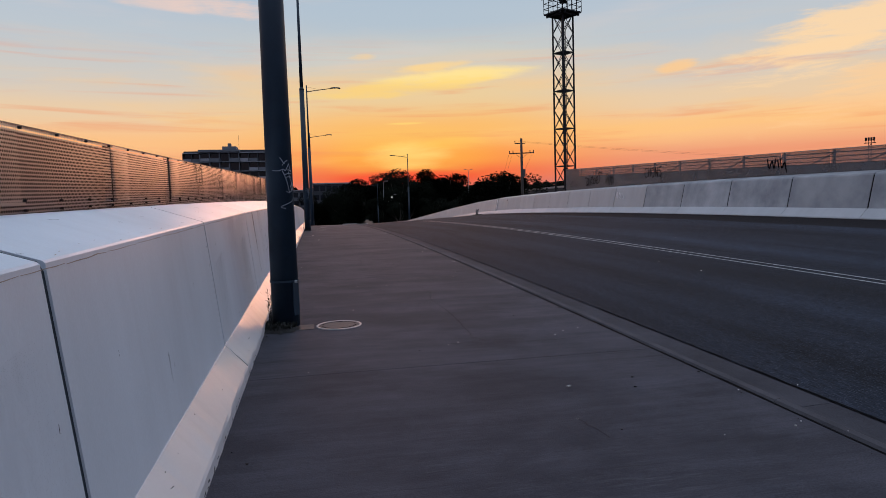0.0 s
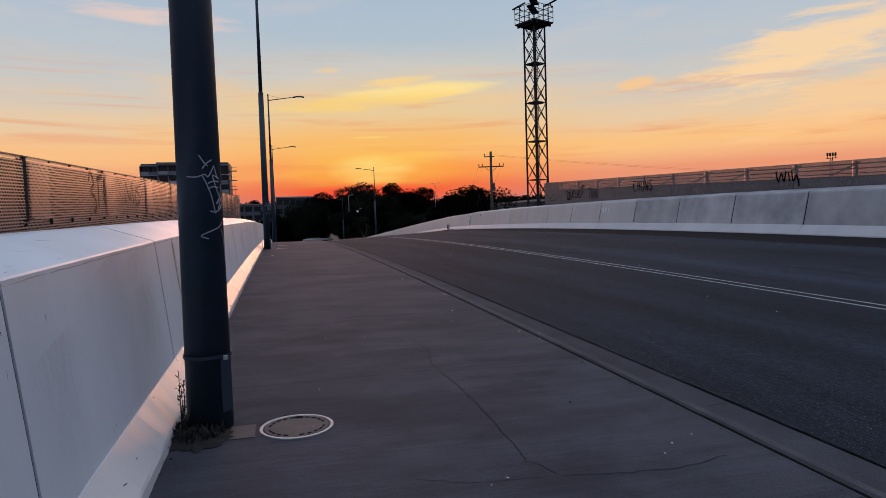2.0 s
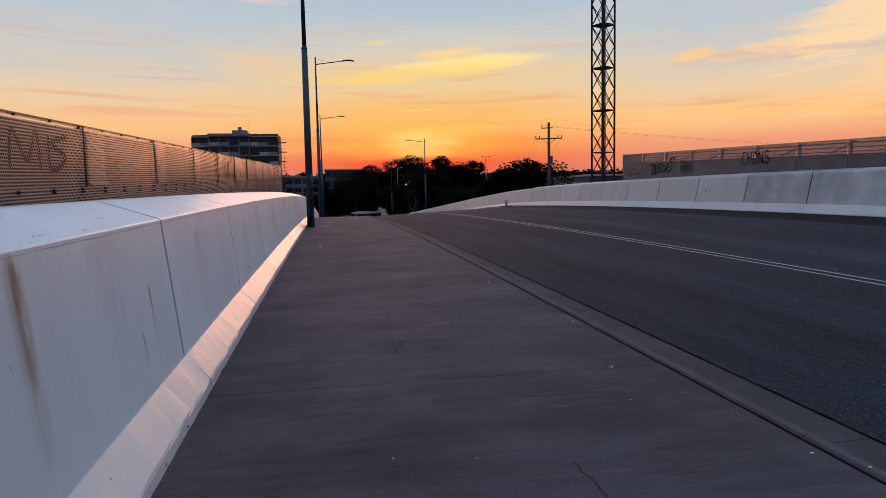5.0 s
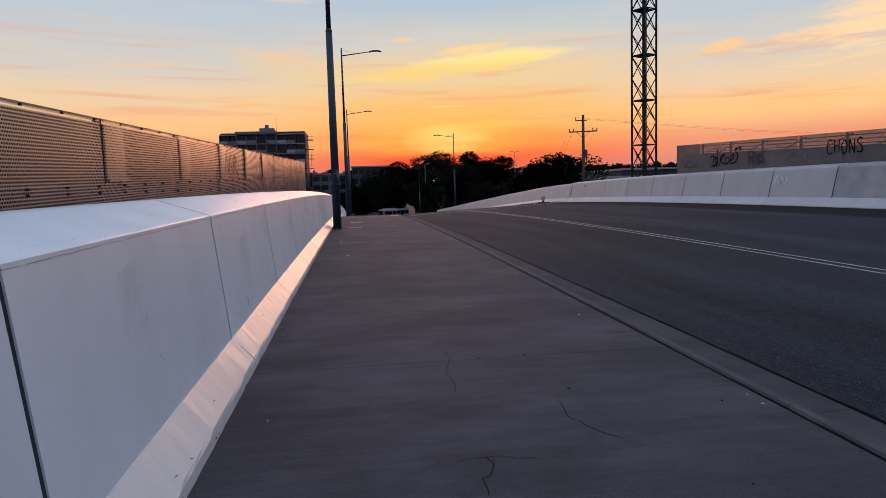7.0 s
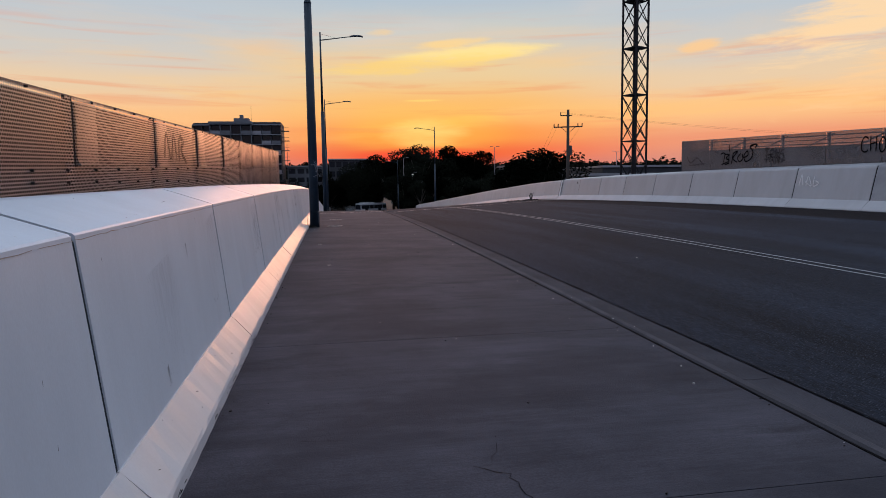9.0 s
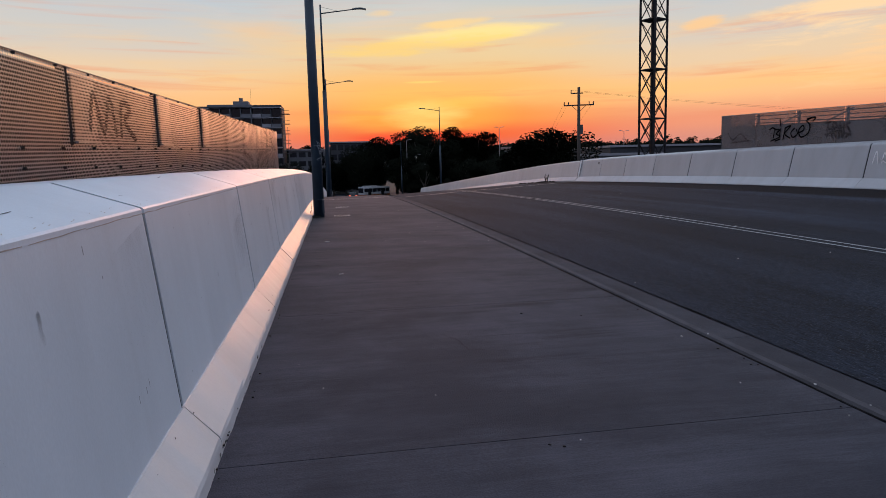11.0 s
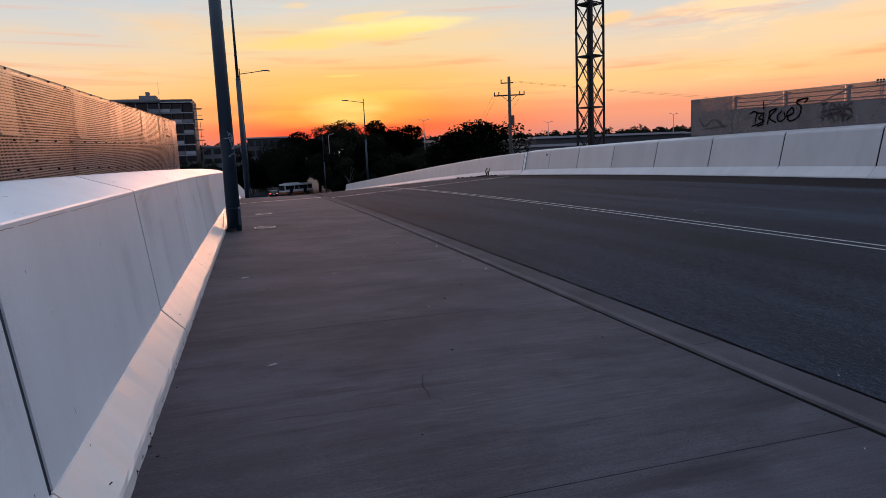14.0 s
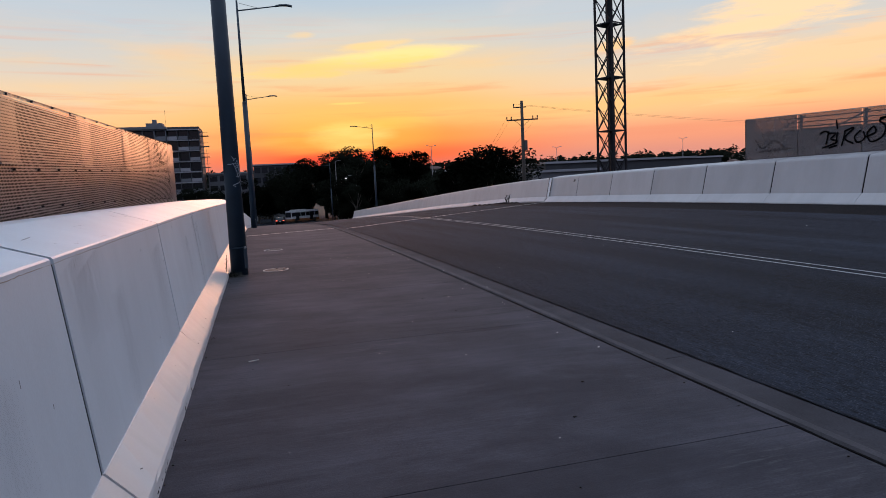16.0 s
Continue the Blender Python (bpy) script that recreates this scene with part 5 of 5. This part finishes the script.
def apartment():
    Y = 220.0
    root = empty("apartment_building", (-27, Y, STREET), label="pale and charcoal apartment block with recessed balconies", category="apartment building")
    top = 20.6 - STREET
    fl = top / 9
    wings = [(-13.5, -8.0, 2.0, WALL_D, 0.6), (-8.0, 4.2, 0.0, WALL_W, 0.0), (4.2, 13.0, 1.0, WALL_D, 0.8)]
    for x0, x1, set_, mat, up in wings:
        bm = bmesh.new()
        block(bm, x0, x1, set_ + 1.8, 18, 0, top + up)
        part("wall", bm, mat, root)
        for f in range(9):
            z = f * fl
            bm = bmesh.new()
            block(bm, x0, x1 - 0.05, set_ - 0.1, set_ + 1.85, z + fl - 0.32, z + fl - 0.02)
            part("balcony_slab", bm, WALL_W if mat is WALL_W else ROOF_P, root)
            n = max(2, round((x1 - x0) / 3.0))
            w = (x1 - x0) / n
            for i in range(n):
                cx = x0 + (i + 0.5) * w
                bm = bmesh.new()
                block(bm, cx - w * 0.40, cx + w * 0.40, set_ + 1.70, set_ + 1.79, z + 0.25, z + fl - 0.4)
                win = part("window", bm, GLASS, root)
                if (i + f) % 3 != 1:
                    bm = bmesh.new()
                    block(bm, cx - w * 0.46, cx + w * 0.46, set_ - 0.08, set_, z + 0.05, z + 1.0)
                    part("balustrade", bm, WALL_W if (i + f) % 2 else ROOF_P, root)
            for q in range(n + 1):
                bm = bmesh.new()
                cx = x0 + q * w
                block(bm, cx - 0.12, cx + 0.12, set_ + 0.1, set_ + 1.8, z, z + fl - 0.3)
                part("fin_wall", bm, mat, root)
    bm = bmesh.new()
    block(bm, -8.3, 4.5, -0.4, 17, top, top + 0.7)
    part("roof_parapet", bm, WALL_W, root)
    bm = bmesh.new()
    block(bm, -1.5, 3.0, 5, 10, top + 0.7, top + 2.2)
    block(bm, 0.2, 1.2, 6, 8, top + 2.2, top + 3.3)
    part("plant_room", bm, WALL_W, root)
    bm = bmesh.new()
    rod(bm, (3.8, 6, top), (3.8, 6, top + 6), 0.03)
    part("mast", bm, STEEL, root)
    # scaffold on the open end
    for k in range(9):
        bm = bmesh.new()
        z = k * fl + 1.0
        box(bm, (14.2, 3, z), (2.6, 3.0, 0.12))
        bar(bm, (13, 1.5, z + 1), (15.5, 1.5, z + 1), 0.08)
        part("scaffold_deck", bm, FRAME_M, root)
    for x in (13.2, 14.8):
        bm = bmesh.new()
        bar(bm, (x, 1.5, 0), (x, 1.5, top - (0.5 if x < 14 else 6)), 0.1)
        part("scaffold_tube", bm, FRAME_M, root)


apartment()


def office(name, x0, x1, y, z1, depth, bays, floors, wall, label, roof=ROOF_P):
    root = empty(name, ((x0 + x1) / 2, y, STREET), label=label, category="building", group="low buildings beyond the bridge")
    w, h = x1 - x0, z1 - STREET
    bm = bmesh.new()
    block(bm, -w / 2, w / 2, 0, depth, 0, h)
    part("wall", bm, wall, root)
    bm = bmesh.new()
    block(bm, -w / 2 - 0.3, w / 2 + 0.3, -0.5, depth + 0.3, h, h + 0.45)
    part("roof", bm, roof, root)
    fh = h / floors
    for f in range(floors):
        for b in range(bays):
            cx = -w / 2 + (b + 0.5) * w / bays
            bm = bmesh.new()
            block(bm, cx - w / bays * 0.38, cx + w / bays * 0.38, -0.06, 0.05, f * fh + fh * 0.25, f * fh + fh * 0.8)
            part("window", bm, GLASS, root)


office("office_building", 0.5, 15.0, 255, 10.6, 16, 6, 5, WALL_D, "low dark flat-roofed office building with a pale roof edge")
office("office_building", -13, -1.5, 232, 7.5, 14, 4, 5, WALL_W, "pale narrow building with tall dark windows")
office("warehouse", 62, 100, 150, 4.6, 40, 8, 1, WALL_D, "long low warehouse with a pale metal roof")
office("warehouse", 50, 62.5, 128, 2.6, 18, 3, 1, WALL_W, "plain pale shed with a metal roof")
office("warehouse", 104, 140, 190, 5.4, 30, 6, 1, WALL_D, "dark open-sided warehouse with a pale roof")
office("shop_building", 52, 64, 240, 3.6, 14, 4, 2, BUSW, "white shop building with dark openings")
office("shop_building", 44, 51, 245, 5.0, 14, 2, 2, BRICK, "brown shop building with a yellow sign")
bm = bmesh.new()
box(bm, (47.5, 244.84, 3.4), (5.5, 0.34, 1.6), None, 0.05)
tagged(part("sign_board", bm, YELLOW), "plain yellow sign panel on a shop front", "sign")


def canopy_roof():
    root = empty("service_canopy", (21, 176, STREET), label="pale flat canopy on posts among dark trees", category="canopy")
    bm = bmesh.new()
    box(bm, (0, 0, 8.4), (6, 4, 0.35), Euler((0, radians(-4), 0)), 0.05)
    part("roof", bm, ROOF_P, root)
    for x in (-2.5, 2.5):
        bm = bmesh.new()
        bar(bm, (x, 0, 0), (x, 0, 8.3), 0.2)
        part("post", bm, FRAME_M, root)


canopy_roof()


# ---------------------------------------------------------------- trees
def leaf_cloud(rng, lobes, count, size):
    verts, faces = [], []
    for (cx, cy, cz, rx, ry, rz) in lobes:
        for _ in range(count):
            v = Vector((rng.gauss(0, 1), rng.gauss(0, 1), rng.gauss(0, 1))).normalized() * (0.55 + 0.5 * rng.random())
            p = Vector((cx + v.x * rx, cy + v.y * ry, cz + v.z * rz))
            u = Vector((rng.gauss(0, 1), rng.gauss(0, 1), rng.gauss(0, 0.6))).normalized()
            w = u.orthogonal().normalized()
            s = size * rng.uniform(0.5, 1.3)
            i = len(verts)
            verts += [p - u * s, p + w * s * 0.5, p + u * s, p - w * s * 0.5]
            faces.append((i, i + 1, i + 2, i + 3))
    return verts, faces


def tree_model(name, seed, h, spread, lobes_n, count, size):
    rng = random.Random(seed)
    root = empty(name, (0, 0, 0), label="dark eucalypt with an uneven open crown", category="tree", group="trees beyond the bridge")
    bm = bmesh.new()
    rod(bm, (0, 0, 0), (0.1, 0, h * 0.45), 0.03 * h, 0.02 * h, 8)
    tips = []
    for k in range(6):
        a = k * 1.05 + rng.uniform(-0.3, 0.3)
        q = Vector((math.cos(a) * spread * rng.uniform(0.3, 0.6), math.sin(a) * spread * 0.5, h * rng.uniform(0.6, 0.85)))
        rod(bm, (0.1, 0, h * rng.uniform(0.3, 0.45)), q, 0.012 * h, 0.004 * h, 6)
        tips.append(q)
    part("trunk", bm, BARK, root)
    lobes = []
    for k in range(lobes_n):
        a = rng.uniform(0, 6.28)
        rr = spread * math.sqrt(rng.random()) * 0.8
        zz = h * (0.30 + 0.58 * (k + 0.5) / lobes_n)
        f = 1.0 - 0.45 * max(0, (zz / h - 0.6) / 0.4)
        s = spread * rng.uniform(0.26, 0.46)
        lobes.append((rr * f * math.cos(a), rr * f * math.sin(a), zz, s, s, s * rng.uniform(0.55, 0.85)))
    v, fc = leaf_cloud(rng, lobes, count, size)
    me = bpy.data.meshes.new("crown")
    me.from_pydata([tuple(p) for p in v], [], fc)
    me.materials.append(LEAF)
    ob = new("crown", me)
    ob.parent = root
    return root


models = [tree_model("gum_tree", 3, 10.0, 5.0, 14, 820, 0.20), tree_model("gum_tree", 8, 10.0, 4.0, 12, 820, 0.19),
          tree_model("gum_tree", 21, 10.0, 6.2, 17, 800, 0.21), tree_model("gum_tree", 40, 10.0, 3.2, 10, 820, 0.18)]


def plant(k, x, y, top, z0=STREET, turn=0.0):
    s = (top - z0) / 9.3
    m = pose(x, y, z0, 0, 0, turn) @ Matrix.Diagonal((s, s, s, 1))
    src = models[k]
    if src.get("placed"):
        o = copy_thing(src, Matrix.Identity(4))
        o.matrix_basis = m
    else:
        src["placed"] = 1
        src.matrix_basis = m


def woods():
    rng = random.Random(77)
    main = [(11.8, 200, 7.6), (15.0, 199, 9.3), (9.5, 196, 5.6), (19.5, 205, 8.8), (25.5, 192, 11.2), (22.5, 200, 9.4), (29.3, 204, 9.6), (33.7, 194, 11.6), (37.3, 204, 8.8),
            (41.7, 198, 10.2), (39.5, 200, 8.6), (44.6, 196, 6.6), (48.5, 190, 4.6), (62, 196, 5.2), (70.5, 204, 5.4), (75, 210, 5.5),
            (32.2, 106, 5.9), (30.1, 108, 4.7), (34.4, 107, 4.6), (33.0, 110, 3.2), (28.6, 110, 1.6),
            (4.5, 205, 2.6), (1.0, 198, 1.6), (-4, 205, 2.4), (-9, 200, 1.5), (-15, 205, 3.0), (-22, 195, 2.0), (-6.5, 240, 9.0), (-2, 236, 6.0)]
    for i, (x, y, t) in enumerate(main):
        plant(i % 4, x, y, t, turn=rng.uniform(0, 360))
    # lower growth before and between
    for i in range(46):
        x = rng.uniform(18, 60)
        plant(rng.randrange(4), x, rng.uniform(150, 196), rng.uniform(-1.5, 3.6) - (2.0 if x > 50 else 0), turn=rng.uniform(0, 360))
    for i in range(22):
        plant(rng.randrange(4), rng.uniform(-30, 17), rng.uniform(216, 232), rng.uniform(-2.0, 3.0), turn=rng.uniform(0, 360))
    for i in range(10):
        plant(rng.randrange(4), rng.uniform(-9, -3), rng.uniform(95, 190), rng.uniform(-3.4, -1.6), turn=rng.uniform(0, 360))
    # single crowns on the right
    for x, y, t in ((118, 235, 8.4), (146, 215, 7.5), (152, 222, 7.8), (160, 214, 7.2), (92, 240, 6.6), (100, 260, 6.0), (86, 250, 5.8)):
        plant(rng.randrange(4), x, y, t, turn=rng.uniform(0, 360))


woods()


def far_ridge():
    """Tree line of the far suburb: one sheet of many small leafy clumps."""
    rng = random.Random(5)
    verts, faces = [], []
    for i in range(900):
        a = radians(rng.uniform(-35, 62))
        d = rng.uniform(520, 900)
        x, y = d * math.sin(a), d * math.cos(a)
        zb = STREET + far_rise(x, y)
        h = rng.uniform(6, 13) * (1.25 if rng.random() < 0.1 else 1)
        r = rng.uniform(4, 9)
        lob = [(x + rng.uniform(-r, r) * 0.6, y + rng.uniform(-r, r) * 0.6, zb + h * rng.uniform(0.35, 0.8), r * 0.6, r * 0.6, h * 0.28) for _ in range(4)]
        v, f = leaf_cloud(rng, lob, 26, 1.7)
        n = len(verts)
        verts += [tuple(p) for p in v]
        faces += [tuple(k + n for k in q) for q in f]
    me = bpy.data.meshes.new("far_woods")
    me.from_pydata(verts, [], faces)
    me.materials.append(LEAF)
    tagged(new("far_woods", me), "dark tree line of the distant suburb", "woods", kind="stuff")


far_ridge()


def house(x, y, w, d, h, turn, roof):
    zb = STREET + far_rise(x, y)
    root = empty("house", (x, y, zb), turn, "small distant suburban house with a pitched roof", "house", "distant houses")
    bm = bmesh.new()
    block(bm, -w / 2, w / 2, -d / 2, d / 2, -1, h)
    part("wall", bm, BRICK if roof is ROOF_T else WALL_W, root)
    bm = bmesh.new()
    e = 0.6
    vs = [bm.verts.new(p) for p in ((-w / 2 - e, -d / 2 - e, h), (w / 2 + e, -d / 2 - e, h), (w / 2 + e, d / 2 + e, h), (-w / 2 - e, d / 2 + e, h), (-w / 4, 0, h + d * 0.28), (w / 4, 0, h + d * 0.28))]
    for q in ((0, 1, 5, 4), (1, 2, 5), (2, 3, 4, 5), (3, 0, 4), (3, 2, 1, 0)):
        bm.faces.new([vs[k] for k in q])
    part("roof", bm, roof, root)
    for s in (-1, 1):
        bm = bmesh.new()
        block(bm, s * w / 4 - 1, s * w / 4 + 1, -d / 2 - 0.05, -d / 2 + 0.05, h * 0.35, h * 0.8)
        part("window", bm, GLASS, root)


rng_h = random.Random(19)
for i in range(46):
    a = radians(rng_h.uniform(12, 52))
    d = rng_h.uniform(300, 640)
    house(d * math.sin(a), d * math.cos(a), rng_h.uniform(10, 18), rng_h.uniform(8, 12), rng_h.uniform(4.5, 8.5), rng_h.uniform(-40, 40), ROOF_T if rng_h.random() < 0.6 else ROOF_P)


# ---------------------------------------------------------------- far street lamps
def small_lamp(x, y, top, z0, two=False, on=False):
    root = empty("yard_lamp", (x, y, z0), label="slim far lamp post with a small head", category="lamp post", group="far lamp posts")
    bm = bmesh.new()
    rod(bm, (0, 0, 0), (0, 0, top - z0), 0.11, 0.07, 8)
    part("column", bm, FITTING, root)
    bm = bmesh.new()
    for s in ((-1, 1) if two else (1,)):
        bar(bm, (0, 0, top - z0), (s * 0.9, 0, top - z0 + 0.25), 0.07)
        box(bm, (s * 1.0, 0, top - z0 + 0.25), (0.6, 0.3, 0.12), None, 0.02)
    head = part("head", bm, FITTING, root)
    if on:
        bm = bmesh.new()
        box(bm, (1.0, 0, top - z0 + 0.17), (0.34, 0.2, 0.05), None, 0.01)
        part("lens", bm, STREET_ON, head, "lit pale lens")


small_lamp(44.4, 180, 10.9, STREET, True)
small_lamp(19.9, 180, 8.1, STREET)
small_lamp(22.5, 182, 4.3, STREET)
small_lamp(20.6, 175, 3.6, STREET, False, True)
small_lamp(74.5, 170, 9.0, STREET, True)
small_lamp(113, 172, 10.3, STREET, True)
small_lamp(8.5, 214, 4.5, STREET)
small_lamp(-6.0, 214, 2.0, STREET, False, True)


def far_floodlight():
    x, y, top = 100.8, 100.0, 11.2
    root = empty("floodlight_mast", (x, y, STREET), label="distant mast carrying a row of four floodlights", category="floodlight mast")
    bm = bmesh.new()
    for s in (-0.35, 0.35):
        bar(bm, (s, 0, 0), (s * 0.8, 0, top - STREET - 1.0), 0.09)
    for i in range(16):
        bar(bm, (-0.33, 0, 1 + i), (0.33, 0, 1.9 + i), 0.05)
    part("mast", bm, STEEL, root)
    d = Vector((0.72, -0.70, 0))
    for i in range(4):
        bm = bmesh.new()
        c = d * (i - 1.5) * 0.42 + Vector((0, 0, top - STREET - 0.4))
        box(bm, c, (0.34, 0.25, 0.62), Euler((radians(20), 0, radians(-45))), 0.06)
        bar(bm, c, c + Vector((0, 0, -0.7)), 0.07)
        part("floodlight", bm, STEEL, root)
    bm = bmesh.new()
    bar(bm, d * -0.9 + Vector((0, 0, top - STREET - 1.1)), d * 0.9 + Vector((0, 0, top - STREET - 1.1)), 0.12)
    part("crossarm", bm, STEEL, root)


far_floodlight()


# ---------------------------------------------------------------- vehicles at the lights
def wheel(root, x, y, r, w=0.24):
    bm = bmesh.new()
    rod(bm, (x - w / 2, y, r), (x + w / 2, y, r), r, seg=20)
    wh = part("wheel", bm, RUBBER, root)
    bm = bmesh.new()
    rod(bm, (x - w / 2 - 0.01, y, r), (x + w / 2 + 0.01, y, r), r * 0.62, seg=14)
    part("rim", bm, FITTING, wh)


def suv(x, y, z, turn, paint, label):
    root = empty("car", (x, y, z), turn, label, "car")
    prof = [(-2.4, 0.45), (-2.42, 0.95), (-2.3, 1.12), (-1.9, 1.66), (-1.5, 1.73), (0.3, 1.72), (0.75, 1.55), (1.35, 1.12), (2.2, 0.98), (2.4, 0.75), (2.4, 0.42), (2.0, 0.3), (-2.1, 0.3)]
    bm = bmesh.new()
    a = [bm.verts.new((-0.92 + (0.14 if zz > 1.2 else 0), yy, zz)) for yy, zz in prof]
    b = [bm.verts.new((0.92 - (0.14 if zz > 1.2 else 0), yy, zz)) for yy, zz in prof]
    n = len(prof)
    bm.faces.new(a)
    bm.faces.new(list(reversed(b)))
    for i in range(n):
        bm.faces.new((a[i], a[(i + 1) % n], b[(i + 1) % n], b[i]))
    bmesh.ops.bevel(bm, geom=list(bm.edges), offset=0.05, segments=2, affect="EDGES")
    part("body", bm, paint, root)
    for nm, c, s, r in (("rear_window", (0, -2.13, 1.40), (1.35, 0.04, 0.46), (radians(-36) + radians(0), 0, 0)), ("windscreen", (0, 1.07, 1.35), (1.38, 0.04, 0.66), (radians(54), 0, 0))):
        bm = bmesh.new()
        box(bm, c, s, Euler(r), 0.01)
        part(nm, bm, GLASS, root)
    for sx in (-1, 1):
        for cy, ln in ((-1.35, 0.8), (-0.45, 0.85), (0.4, 0.75)):
            bm = bmesh.new()
            box(bm, (sx * 0.84, cy, 1.38), (0.06, ln, 0.42), Euler((0, radians(-sx * 6), 0)), 0.01)
            part("side_window", bm, GLASS, root)
        bm = bmesh.new()
        box(bm, (sx * 0.74, -2.40, 1.02), (0.34, 0.08, 0.18), None, 0.02)
        part("tail_light", bm, TAIL_ON, root, "lit red tail light")
        bm = bmesh.new()
        box(bm, (sx * 0.7, 2.36, 0.82), (0.36, 0.1, 0.16), None, 0.02)
        part("headlight", bm, FITTING, root)
        bm = bmesh.new()
        box(bm, (sx * 1.0, 0.75, 1.18), (0.2, 0.14, 0.14), None, 0.03)
        part("mirror", bm, paint, root)
        for wy in (-1.42, 1.42):
            wheel(root, sx * 0.82, wy, 0.36)
    bm = bmesh.new()
    box(bm, (0, -2.43, 0.85), (0.4, 0.02, 0.12))
    part("number_plate", bm, BUSW, root, "pale plain plate")
    return root


suv(5.2, 166, G(166) - 0.05, 2, CARP, "black sport utility car seen from behind with lit tail lights")
suv(8.0, 226, STREET + 0.05, 88, CARW, "pale car waiting on the cross street")
suv(-1.5, 208, STREET + 0.05, 90, CARW, "silver car on the cross street before dark trees")


def bus(x, y, z, turn):
    root = empty("bus", (x, y, z), turn, "white city bus with dark windows and an orange skirt", "bus")
    L, W, H = 9.2, 2.5, 3.0
    bm = bmesh.new()
    box(bm, (0, 0, 1.9), (L, W, 2.2), None, 0.15)
    part("body", bm, BUSW, root)
    bm = bmesh.new()
    box(bm, (0, 0, 0.65), (L - 0.02, W + 0.02, 0.6), None, 0.05)
    part("skirt_panel", bm, BUSO, root)
    bm = bmesh.new()
    box(bm, (-1.5, 0, 3.1), (4.0, 1.8, 0.3), None, 0.08)
    part("roof_unit", bm, BUSW, root)
    for s in (-1, 1):
        for i in range(6):
            bm = bmesh.new()
            box(bm, (-3.75 + i * 1.5, s * (W / 2 + 0.005), 2.05), (1.35, 0.04, 1.0), None, 0.02)
            part("side_window", bm, GLASS, root)
        for wx in (-3.2, 3.0):
            bm = bmesh.new()
            rod(bm, (wx, s * 1.12, 0.48), (wx, s * 1.27, 0.48), 0.48, seg=20)
            part("wheel", bm, RUBBER, root)
    for s in (-1, 1):
        bm = bmesh.new()
        box(bm, (s * (L / 2 + 0.005), 0, 2.0), (0.04, 2.2, 1.3), None, 0.02)
        part("end_window", bm, GLASS, root)
    for dx in (-2.6, 2.0):
        bm = bmesh.new()
        box(bm, (dx, -(W / 2 + 0.02), 1.5), (1.1, 0.04, 2.0), None, 0.02)
        part("door", bm, GLASS, root)


bus(11.9, 192, STREET + 0.08, 36)
